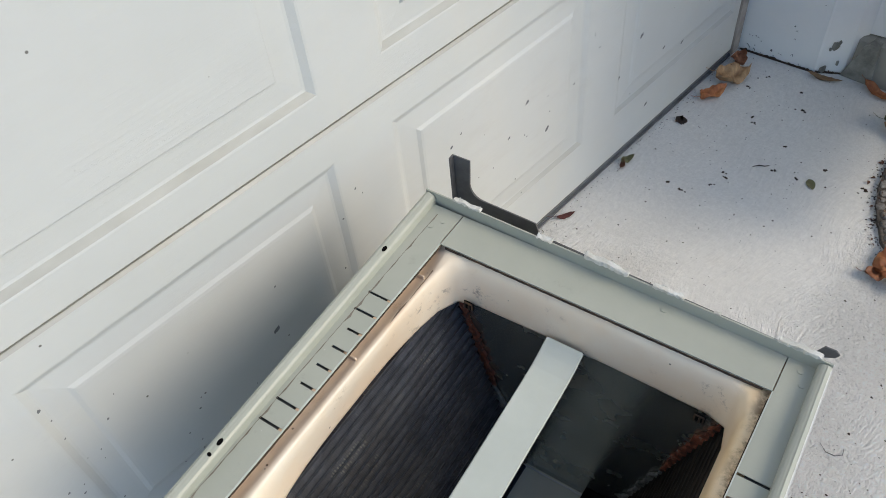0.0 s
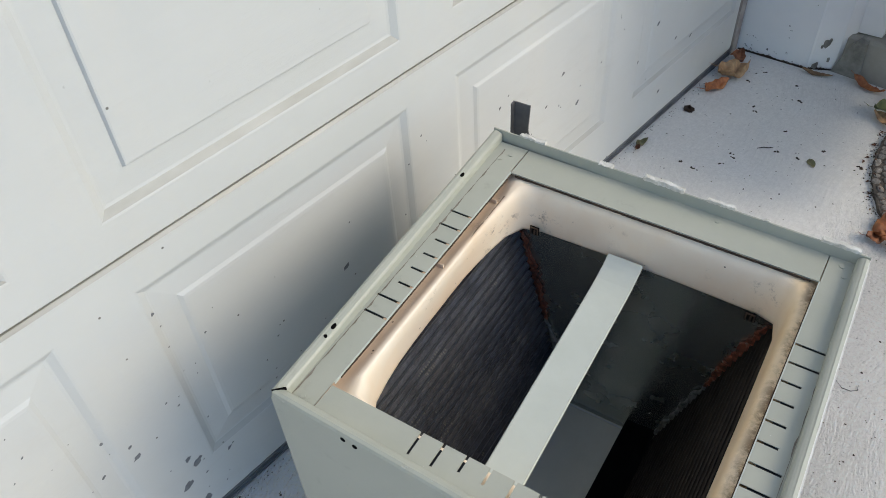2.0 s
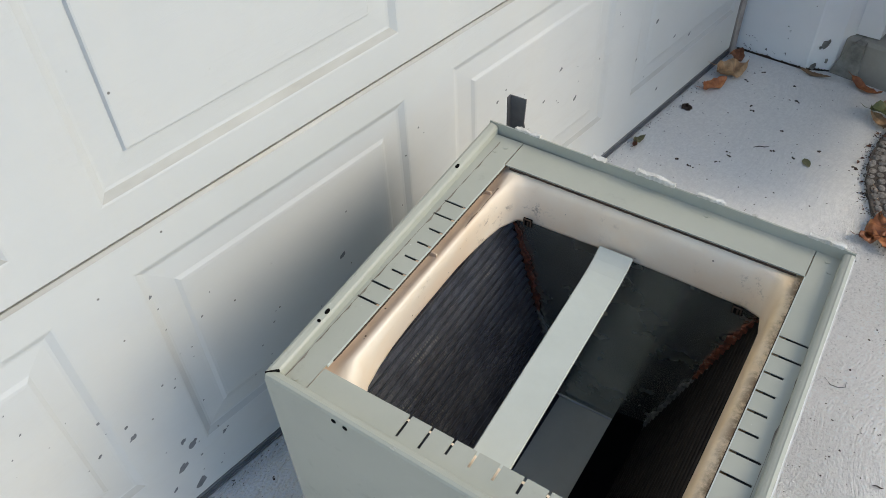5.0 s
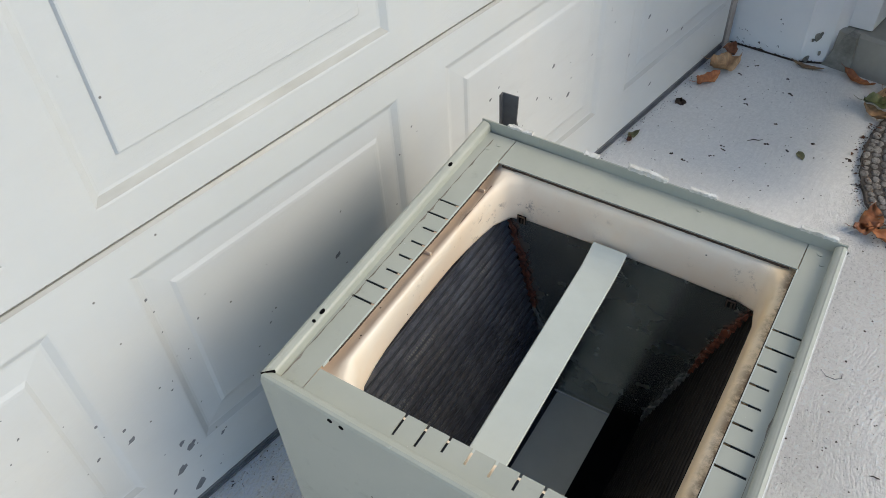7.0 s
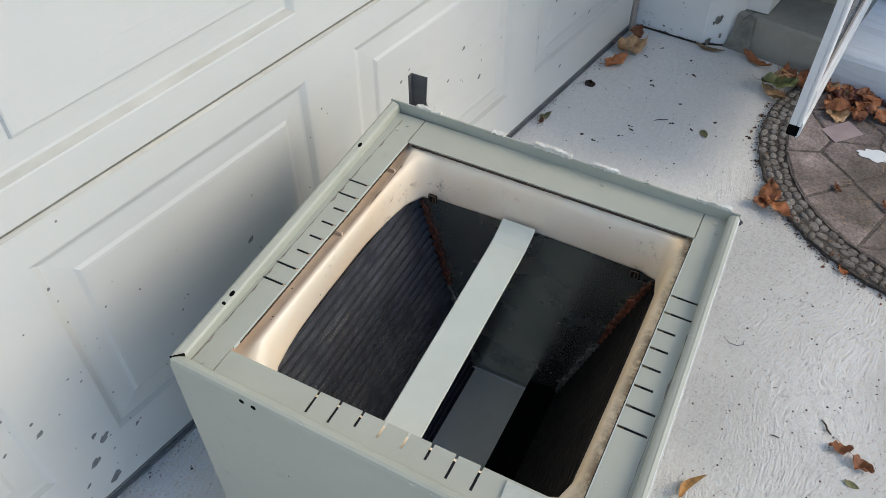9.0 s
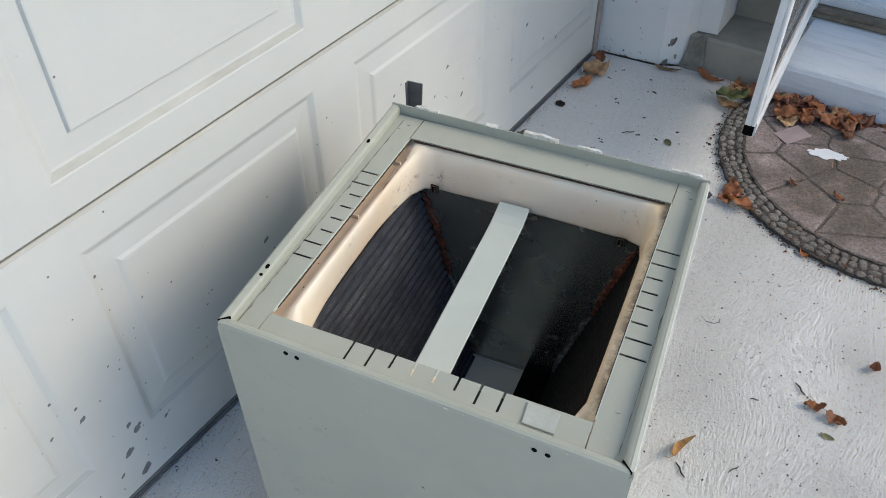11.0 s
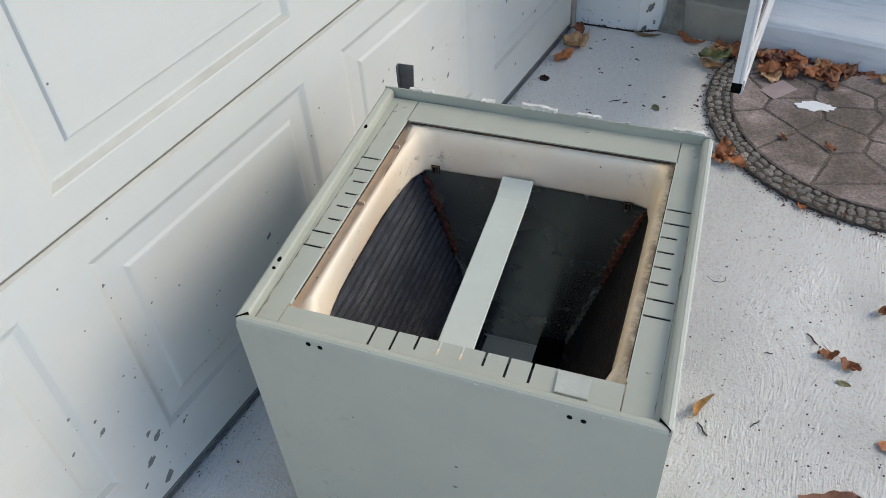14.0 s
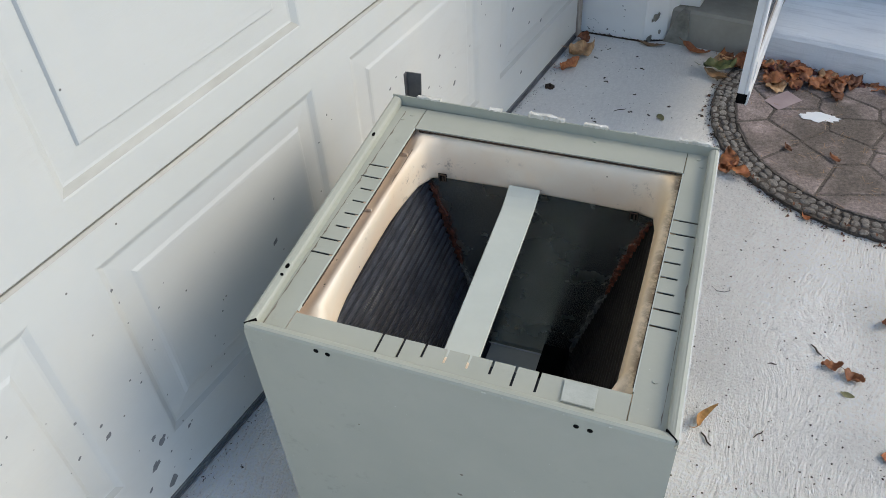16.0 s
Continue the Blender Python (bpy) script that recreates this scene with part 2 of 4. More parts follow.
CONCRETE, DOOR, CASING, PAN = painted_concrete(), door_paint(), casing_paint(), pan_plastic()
COIL, COIL_BROWN = coil_metal(), plain("brown_coil", (0.016, 0.013, 0.010), (0.045, 0.036, 0.028), 30, 0.6, 0.2)
GALV, RUST, STEP = galvanised(), rust(), step_paint()
STEP_BEIGE = plain("beige_step_concrete", (0.28, 0.265, 0.225), (0.38, 0.36, 0.315), 9, 0.8, 0, 0.002)
PATCH = plain("patch_mortar", (0.17, 0.165, 0.145), (0.34, 0.33, 0.29), 30, 0.9, 0, 0.004)
WALL = plain("wall_paint", (0.82, 0.83, 0.83), (0.88, 0.88, 0.87), 5, 0.6, 0, 0.001)
TRIM_DIRTY = plain("dirty_trim", (0.30, 0.26, 0.23), (0.44, 0.40, 0.36), 30, 0.7)
SLOT_SHADE = plain("slot_shade_black", (0.018, 0.018, 0.02), (0.045, 0.045, 0.048), 40, 0.6)
SEAL = plain("weathered_rubber", (0.07, 0.075, 0.08), (0.17, 0.175, 0.185), 14, 0.75)
DARK = plain("dark_steel", (0.10, 0.10, 0.104), (0.15, 0.15, 0.153), 40, 0.5, 0.2)
BLACK = plain("black_coating", (0.003, 0.003, 0.003), (0.007, 0.007, 0.007), 40, 0.95)
BLACK.node_tree.nodes["Principled BSDF"].inputs["Specular IOR Level"].default_value = 0.05
COIL_BROWN.node_tree.nodes["Principled BSDF"].inputs["Specular IOR Level"].default_value = 0.15
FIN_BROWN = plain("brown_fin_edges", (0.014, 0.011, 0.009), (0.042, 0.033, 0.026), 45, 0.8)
ALU = plain("white_aluminium", (0.70, 0.71, 0.73), (0.80, 0.80, 0.80), 18, 0.35)
FOAM = plain("white_foam_tape", (0.56, 0.54, 0.48), (0.80, 0.79, 0.75), 60, 0.8, 0, 0.002)
WORN = plain("worn_pale_edge", (0.66, 0.66, 0.62), (0.82, 0.82, 0.79), 60, 0.5)
TAB = plain("dusty_casing_paint", (0.40, 0.42, 0.375), (0.49, 0.505, 0.46), 60, 0.6)
BAR = plain("pale_casing_paint", (0.50, 0.54, 0.50), (0.56, 0.60, 0.56), 10, 0.4)
FLOOR_PLATE = plain("bottom_sheet", (0.62, 0.615, 0.52), (0.71, 0.705, 0.61), 9, 0.5)
CHIP = plain("bare_metal_chip", (0.13, 0.135, 0.145), (0.22, 0.225, 0.235), 50, 0.7)
WOOD = plain("weathered_wood", (0.15, 0.115, 0.08), (0.30, 0.24, 0.17), 22, 0.8, 0, 0.002)
PAPER = plain("white_paper", (0.78, 0.80, 0.82), (0.86, 0.86, 0.86), 30, 0.7)
PINK = plain("pink_card", (0.36, 0.27, 0.27), (0.45, 0.35, 0.34), 16, 0.7)
FIN = plain("fin_edges", (0.05, 0.058, 0.075), (0.115, 0.125, 0.145), 45, 0.4, 0.5)
GRIME = plain("brown_grime", (0.14, 0.115, 0.09), (0.28, 0.25, 0.21), 60, 0.85)
CORRODED = plain("corroded_edge", (0.10, 0.10, 0.09), (0.34, 0.34, 0.31), 110, 0.8, 0, 0.002)
RUST_SHADE = plain("rust_and_gap_shade", (0.03, 0.022, 0.016), (0.10, 0.062, 0.04), 60, 0.9)
LEAF_BITS = plain("leaf_bits", (0.05, 0.025, 0.018), (0.20, 0.08, 0.04), 25, 0.8)
GUTTER = plain("gutter_dirt", (0.33, 0.22, 0.14), (0.60, 0.45, 0.32), 40, 0.8)
SOIL = plain("soil_crumbs", (0.028, 0.022, 0.018), (0.08, 0.05, 0.035), 70, 0.95, 0, 0.002)
LEAF_BROWN = dry_leaf("brown_leaf", (0.16, 0.055, 0.025), (0.30, 0.115, 0.05), (0.42, 0.21, 0.10))
LEAF_ORANGE = dry_leaf("orange_leaf", (0.30, 0.09, 0.035), (0.46, 0.17, 0.06), (0.55, 0.27, 0.11))
LEAF_RUSSET = dry_leaf("russet_leaf", (0.24, 0.085, 0.045), (0.38, 0.16, 0.09), (0.48, 0.25, 0.15))
LEAF_AMBER = dry_leaf("amber_leaf", (0.42, 0.20, 0.06), (0.60, 0.33, 0.11), (0.68, 0.45, 0.20))
LEAF_TAN = dry_leaf("tan_leaf", (0.33, 0.18, 0.085), (0.47, 0.29, 0.15), (0.54, 0.38, 0.23))
LEAF_RED = dry_leaf("dark_red_leaf", (0.08, 0.02, 0.018), (0.17, 0.045, 0.035), (0.26, 0.09, 0.06))
LEAF_GREEN = dry_leaf("green_leaf", (0.06, 0.08, 0.025), (0.12, 0.14, 0.045), (0.28, 0.17, 0.07))
LEAF_OLIVE = dry_leaf("olive_leaf", (0.12, 0.12, 0.05), (0.20, 0.19, 0.09), (0.28, 0.25, 0.13))
STONE = mat_stone("mat_stone", (0.30, 0.232, 0.21), (0.54, 0.43, 0.40), (0.13, 0.106, 0.088), 0.5)
PEBBLE = mat_stone("mat_pebble", (0.27, 0.245, 0.22), (0.45, 0.415, 0.375), (0.14, 0.115, 0.096), 0.5, 0.9)
FIELD = mat_stone("mat_dirt", (0.14, 0.118, 0.10), (0.22, 0.185, 0.162), (0.12, 0.098, 0.082))
MATBASE = mat_stone("mat_base", (0.075, 0.062, 0.052), (0.12, 0.10, 0.085), (0.06, 0.048, 0.04))


def insect_screen():
    """Woven screen: most of the light passes between its threads."""
    m = material("insect_screen", (0.16, 0.16, 0.165), 0.7)
    n = Net(m)
    clear = n.t.nodes.new("ShaderNodeBsdfTransparent")
    blend = n.t.nodes.new("ShaderNodeMixShader")
    blend.inputs[0].default_value = 0.62
    n.link(n.b.outputs[0], blend.inputs[1])
    n.link(clear.outputs[0], blend.inputs[2])
    n.link(blend.outputs[0], n.t.nodes["Material Output"].inputs["Surface"])
    return m


SCREEN = insect_screen()


# ---- mesh helpers ----
def part(name, bm, mat_, parent=None, label="", smooth=False):
    me = bpy.data.meshes.new(name)
    bmesh.ops.recalc_face_normals(bm, faces=bm.faces)
    bm.to_mesh(me)
    bm.free()
    me.materials.append(mat_)
    if smooth:
        me.shade_smooth()
    ob = new(name, me)
    ob.parent = parent
    if label:
        tagged(ob, label)
    return ob


def empty(name, m, label, category, group="", kind=""):
    e = new(name)
    e.empty_display_size = 0.05
    e.matrix_world = m
    return tagged(e, label, category, group, kind)


def box(x0, x1, y0, y1, z0, z1, bevel=0.0, segs=2, bm=None):
    bm = bm or bmesh.new()
    vs = [bm.verts.new((x, y, z)) for x in (x0, x1) for y in (y0, y1) for z in (z0, z1)]
    fs = [bm.faces.new([vs[i] for i in q]) for q in ((0, 1, 3, 2), (4, 6, 7, 5), (0, 4, 5, 1), (2, 3, 7, 6), (0, 2, 6, 4), (1, 5, 7, 3))]
    if bevel:
        edges = {e for f in fs for e in f.edges}
        bmesh.ops.bevel(bm, geom=list(edges), offset=bevel, segments=segs, affect="EDGES")
    return bm


def prism(pts, lo, hi, axis=2, bevel=0.0, bm=None):
    """A flat outline in two axes, drawn out along the third."""
    bm = bm or bmesh.new()

    def at(p, w):
        q = list(p)
        q.insert(axis, w)
        return q
    a = [bm.verts.new(at(p, lo)) for p in pts]
    b = [bm.verts.new(at(p, hi)) for p in pts]
    n = len(pts)
    caps = [bm.faces.new(a[::-1]), bm.faces.new(b)]
    for i in range(n):
        bm.faces.new((a[i], a[(i + 1) % n], b[(i + 1) % n], b[i]))
    if bevel:
        bmesh.ops.bevel(bm, geom=list(caps[1].edges), offset=bevel, segments=2, affect="EDGES")
    return bm


def disc(cx, cy, cz, r, h, axis=2, n=14, bm=None):
    return prism([(cx + r * math.cos(2 * math.pi * i / n), cy + r * math.sin(2 * math.pi * i / n)) for i in range(n)], cz, cz + h, axis, 0, bm)


def wire(points, r, bm=None, sides=6):
    bm = bm or bmesh.new()
    rings = []
    for i, p in enumerate(points):
        p = Vector(p)
        d = (Vector(points[min(i + 1, len(points) - 1)]) - Vector(points[max(i - 1, 0)])).normalized()
        s = d.orthogonal().normalized()
        t = d.cross(s)
        rr = r * (0.6 if i in (0, len(points) - 1) else 1)
        rings.append([bm.verts.new(p + rr * (s * math.cos(2 * math.pi * k / sides) + t * math.sin(2 * math.pi * k / sides))) for k in range(sides)])
    for a, b in zip(rings, rings[1:]):
        for k in range(sides):
            bm.faces.new((a[k], a[(k + 1) % sides], b[(k + 1) % sides], b[k]))
    bm.faces.new(rings[0])
    bm.faces.new(rings[-1])
    return bm


def blob(rng, r, n=9, flat=1.0):
    """An irregular rounded outline."""
    return [(r * (0.6 + 0.6 * rng.random()) * math.cos(2 * math.pi * i / n), flat * r * (0.6 + 0.6 * rng.random()) * math.sin(2 * math.pi * i / n)) for i in range(n)]


# ---- setting ----
bm = bmesh.new()
for x, y in ((-60, -60), (60, -60), (60, 60), (-60, 60)):
    bm.verts.new((x, y, 0))
bm.faces.new(bm.verts)
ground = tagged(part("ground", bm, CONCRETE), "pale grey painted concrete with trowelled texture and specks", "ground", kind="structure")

# garage door: bottom edge on the ground along x = 0, raised panels on every section
PITCH, PANEL_W, PANEL_Y0 = 0.580, 0.474, -0.267
SEAM, SECTION = 0.560, 0.545
DOOR_Y0, DOOR_Y1 = PANEL_Y0 - 5 * PITCH - 0.053, 1.391
PROFILE = [(0.0, 0.0), (0.003, -0.0006), (0.0125, -0.0062), (0.0165, -0.0070), (0.020, -0.0068), (0.0470, -0.0058), (0.0495, -0.0060), (0.0518, -0.0012), (0.054, -0.0004)]


SOFT_PROFILE = [(d, 0.85 * x) for d, x in PROFILE[:5]] + [(0.0430, -0.0042), (0.0475, -0.0037), (0.0535, -0.0010), (0.058, -0.0004)]


def door_section(z0, z1, panel_z0, panel_z1, profile=PROFILE):
    bm = bmesh.new()

    def quad(*ps):
        bm.faces.new([bm.verts.new(p) for p in ps])
    ys = []
    k = -5
    while PANEL_Y0 + k * PITCH + PANEL_W < DOOR_Y1:
        ys.append((PANEL_Y0 + k * PITCH, PANEL_Y0 + k * PITCH + PANEL_W))
        k += 1
    cuts = [DOOR_Y0] + [(a[1] + b[0]) / 2 for a, b in zip(ys, ys[1:])] + [DOOR_Y1]
    b = 0.004
    for (y0, y1), c0, c1 in zip(ys, cuts, cuts[1:]):
        rect = [(c0, z0 + b), (c1, z0 + b), (c1, z1 - b), (c0, z1 - b)]
        rings = [[(0.0, *p) for p in rect]]
        for d, x in profile:
            rings.append([(x, y0 + d, panel_z0 + d), (x, y1 - d, panel_z0 + d), (x, y1 - d, panel_z1 - d), (x, y0 + d, panel_z1 - d)])
        for r0, r1 in zip(rings, rings[1:]):
            for i in range(4):
                j = (i + 1) % 4
                quad(r0[i], r0[j], r1[j], r1[i])
        quad(*rings[-1])
        for za, zb in ((z0 + b, z0), (z1 - b, z1)):
            quad((0, c0, za), (0, c1, za), (-0.0035, c1, zb), (-0.0035, c0, zb))
            quad((-0.0035, c0, zb), (-0.0035, c1, zb), (-0.045, c1, zb), (-0.045, c0, zb))
    quad((-0.045, DOOR_Y0, z0), (-0.045, DOOR_Y1, z0), (-0.045, DOOR_Y1, z1), (-0.045, DOOR_Y0, z1))
    for y in (DOOR_Y0, DOOR_Y1):
        quad((0, y, z0 + b), (0, y, z1 - b), (-0.045, y, z1 - b), (-0.045, y, z0 + b))
    bmesh.ops.remove_doubles(bm, verts=bm.verts, dist=0.00005)
    return bm


door = empty("door_1", Matrix.Identity(4), "white steel garage door with raised panels and stains", "garage door", kind="structure")
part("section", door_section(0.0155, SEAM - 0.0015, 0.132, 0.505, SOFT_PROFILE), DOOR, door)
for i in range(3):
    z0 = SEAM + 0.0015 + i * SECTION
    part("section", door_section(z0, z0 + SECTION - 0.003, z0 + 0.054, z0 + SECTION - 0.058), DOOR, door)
part("bottom_seal", box(-0.04, 0.004, DOOR_Y0, DOOR_Y1, 0.0, 0.010, 0.003), SEAL, door, "weathered dark grey rubber seal")
part("seal_retainer", box(-0.042, -0.001, DOOR_Y0, DOOR_Y1, 0.0105, 0.0150), CHIP, door)
part("backing", box(-0.06, -0.047, DOOR_Y0, DOOR_Y1, 0.0, 2.2), DARK, door)

# bare patches where paint has flaked from the door
rng = random.Random(5)
FLAKES = [(-0.291, 0.145, 0.008), (-0.301, 0.165, 0.005), (-0.319, 0.110, 0.010), (-0.305, 0.046, 0.011), (-0.358, 0.247, 0.006), (-0.36, 0.274, 0.003), (-0.385, 0.311, 0.003),
          (-0.405, 0.252, 0.003), (-0.343, 0.075, 0.004), (-0.239, 0.118, 0.004), (0.044, 0.293, 0.006), (0.67, 0.252, 0.005), (0.614, 0.348, 0.004), (0.965, 0.29, 0.005),
          (1.142, 0.178, 0.005), (0.902, 0.223, 0.004), (1.016, 0.09, 0.005), (0.426, 0.377, 0.003), (0.564, 0.301, 0.003), (-0.258, 0.453, 0.003), (1.06, 0.21, 0.004)]


def door_depth(y, z):
    """How far the bottom section's face lies behind the door's front plane."""
    d = min((y - PANEL_Y0) % PITCH, PANEL_W - (y - PANEL_Y0) % PITCH, z - 0.132, 0.505 - z)
    if d <= 0:
        return 0.0
    for (a, p), (b, q) in zip(SOFT_PROFILE, SOFT_PROFILE[1:]):
        if a <= d <= b:
            return p + (q - p) * (d - a) / (b - a)
    return SOFT_PROFILE[-1][1]


for i in range(95):
    y = rng.choice((rng.uniform(-0.62, -0.1), rng.uniform(-0.6, 0.25), rng.uniform(0.3, 1.36)))
    FLAKES.append((y, rng.uniform(0.02, 0.5) ** 1.15, rng.choice((0.0008, 0.001, 0.0013, 0.0018))))
for y, z, r in FLAKES:
    pts = [(y + 1.15 * a + 0.45 * b, z + 0.75 * b) for a, b in blob(rng, 0.85 * r, 11, 1.5)]
    x = door_depth(y, z)
    part("paint_flake", prism(pts, x - 0.0006, x + 0.0006, 0), CHIP, door)

# end wall of the garage opening, with the entry step beyond it
wall = tagged(part("wall_north", prism([(-0.3, 1.428), (0.004, 1.434), (0.186, 1.451), (0.190, 1.455), (0.242, 1.484), (0.2615, 1.512), (0.2615, 1.70), (-0.3, 1.70)], 0, 2.75, 2), WALL), "white painted wall end beside the garage door", "wall", kind="structure")
part("corner_stop", box(-0.03, 0.0035, 1.394, 1.4275, 0, 2.2, 0.002), TRIM_DIRTY, wall, "dirty brown door stop moulding")
rng = random.Random(77)
for i in range(26):
    x = rng.uniform(0.015, 0.182)
    z = rng.choice((rng.uniform(0.0, 0.02), rng.uniform(0.0, 0.3), rng.uniform(0.02, 0.12)))
    y = 1.434 + (x - 0.004) * 0.0934
    pts = [(x + a, z + abs(b)) for a, b in blob(rng, rng.choice((0.0015, 0.002, 0.0035)), 7, 1.6)]
    part("paint_flake", prism(pts, y - 0.0012, y + 0.002, 1), CHIP, wall)
for x, z, r in ((0.213, 0.075, 0.007), (0.219, 0.083, 0.004), (0.205, 0.065, 0.003), (0.226, 0.03, 0.004), (0.204, 0.012, 0.005), (0.2, 0.004, 0.006)):
    y = 1.455 + (x - 0.19) * 0.558
    pts = [(x + a, z + b) for a, b in blob(rng, r, 8, 1.8)]
    part("paint_flake", prism(pts, y - 0.004, y + 0.004, 1), PATCH, wall)
for x0, x1, y0, y1 in ((0.006, 0.186, 1.4335, 1.4505), (0.19, 0.244, 1.4545, 1.4855)):
    n = 40
    top = [(x0 + (x1 - x0) * i / n, 0.0025 + 0.007 * max(0.0, 0.5 + noise.noise(Vector((i * 0.31, x0 * 40, 2)))) * rng.random()) for i in range(n + 1)]
    bm = prism([(x0, 0.0)] + top + [(x1, 0.0)], -0.0030, 0.0010, 1)
    for v in bm.verts:
        v.co.y += y0 + (y1 - y0) * (v.co.x - x0) / (x1 - x0) - 0.001
    part("foot_crack", bm, SOIL, wall, "dark dirty crack along the foot")
tagged(part("wall_west", box(-0.3, -0.02, -3.6, 1.42, 2.2, 2.9), WALL), "white painted wall over the garage door", "wall", kind="structure")
tagged(part("wall_south", box(-0.3, 0.10, -4.2, DOOR_Y0 - 0.005, 0, 2.9), WALL), "white painted wall at the garage door's end", "wall", kind="structure")
rng = random.Random(11)
pts = [(0.238, 0.0), (0.310, 0.0), (0.306, 0.05), (0.300, 0.099), (0.280, 0.101), (0.268, 0.088), (0.262, 0.062), (0.254, 0.050), (0.247, 0.026)]
tagged(part("patch", prism(pts, 1.4765, 1.53, 1), PATCH), "rough grey mortar patch at the wall's foot", "patch", kind="structure")
trim = prism([(0.262, 1.512), (0.318, 1.520), (0.318, 1.70), (0.262, 1.70)], 0.104, 2.75, 2, 0.003)
tagged(part("trim", trim, WALL), "white painted door frame ending above the step", "trim", kind="structure")
# left length of the step, in a darker beige than the rest
bm = prism([(1.482, 0.0), (1.494, 0.092), (1.502, 0.100), (1.72, 0.102), (1.72, 0.0)], 0.250, 0.520, 0)
tagged(part("step_bare", bm, STEP_BEIGE), "beige concrete entry step", "step", kind="structure")
bm = prism([(1.470, 0.0), (1.482, 0.078), (1.490, 0.088), (1.502, 0.093), (1.90, 0.095), (1.90, 0.0)], 0.5205, 1.75, 0)
bmesh.ops.subdivide_edges(bm, edges=[e for e in bm.edges if abs(e.verts[0].co.x - e.verts[1].co.x) > 1], cuts=60)
for v in bm.verts:
    v.co.y += 0.004 * noise.noise(v.co * 7) if v.co.y < 1.6 else 0
    v.co.z += 0.003 * noise.noise(v.co * 5) if v.co.z > 0.05 else 0
tagged(part("step_painted", bm, STEP, smooth=False), "grey and white painted concrete entry step", "step", kind="structure")
tagged(part("door_2", box(0.319, 0.505, 1.668, 1.72, 0.102, 2.3, 0.002), STEP_BEIGE), "beige side panel behind the entry step", "door panel", kind="structure")
tagged(part("threshold", box(0.5055, 1.75, 1.785, 1.90, 0.096, 0.118, 0.006), WOOD), "weathered brown wooden threshold", "threshold", kind="structure")
tagged(part("track", box(0.5055, 1.75, 1.835, 1.895, 0.1185, 0.150, 0.004), ALU), "worn white metal door track", "track", kind="structure")

# unseen wall, added and sized to keep sun off the far corner
tagged(part("wall_house", box(0.262, 1.60, 1.9025, 2.05, 0.0, 2.6), WALL), "unseen white wall added behind the entry step to block sun", "wall", kind="structure")

# ---- coil cabinet: an open sheet-metal box standing beside the door ----
CX, CY, TURN_DEG, HALF, RIM, DECK = 0.4362, 0.0395, 9.9, 0.2555, 0.503, 0.488
unit = empty("coil_cabinet", pose(CX, CY, 0, 0, 0, TURN_DEG), "open grey-green sheet metal air conditioner coil cabinet, worn and rusty inside", "air conditioner")
H = HALF
part("front_panel", box(-H, H, -H, -H + 0.002, 0.0, 0.492), CASING, unit)
part("back_panel", box(-H, H, H - 0.002, H, 0.0, 0.5045), CASING, unit)
part("side_panel", box(-H, -H + 0.002, -H + 0.0025, H - 0.0025, 0.0, 0.492), CASING, unit)
part("side_panel", box(H - 0.002, H, -H + 0.0025, H - 0.0025, 0.0, 0.492), CASING, unit)


def hem(u0, u1, v0, v1, side):
    """A folded rim: rounded outside, with a shallow crease on top."""
    w = (u1 - u0) if side in "lr" else (v1 - v0)
    prof = [(0, 0.484), (0, 0.498), (0.0015, 0.5015), (0.005, 0.503), (0.42 * w, 0.5026), (0.5 * w, 0.5022), (0.6 * w, 0.5020), (w - 0.003, 0.501), (w - 0.0008, 0.499), (w, 0.496), (w, 0.4875)]
    if side == "l":
        return prism([(u0 + a, z) for a, z in prof], v0, v1, 1)
    if side == "r":
        return prism([(u1 - a, z) for a, z in prof], v0, v1, 1)
    return prism([(v0 + a, z) for a, z in prof], u0, u1, 0)


part("rim", hem(-H - 0.0006, -0.2410, -H + 0.004, H - 0.003, "l"), CASING, unit)
part("rim", hem(0.2425, H + 0.0006, -H + 0.004, H - 0.003, "r"), CASING, unit)
part("rim", hem(-H + 0.003, H - 0.003, -H - 0.0006, -0.2425, "f"), CASING, unit)
for s in (-1, 1):
    part("corner_gap", prism([(s * (H - 0.0015), -H + 0.0025), (s * (H - 0.0025), -H + 0.0015), (s * 0.2415, -0.2432), (s * 0.2422, -0.2420)], 0.499, 0.5036), BLACK, unit, "dark open corner joint")

SLOTS_LONG, SLOTS_SHORT, SLOT_W = 0.032, 0.021, 0.0033
MARKS = [(-0.0995 + 0.0278 * i, SLOTS_LONG if i in (0, 1, 6, 7) else SLOTS_SHORT) for i in range(8)]


def strip_outline(length0, length1, inner, outer, marks):
    """Outline (along, across) of a deck strip with narrow slots cut into its inner edge."""
    sgn = 1 if outer > inner else -1
    pts = [(length0, inner)]
    for a, d in marks:
        pts += [(a - SLOT_W / 2, inner), (a - SLOT_W / 2, inner + sgn * d), (a + SLOT_W / 2, inner + sgn * d), (a + SLOT_W / 2, inner)]
    pts += [(length1, inner), (length1, outer), (length0, outer)]
    return pts


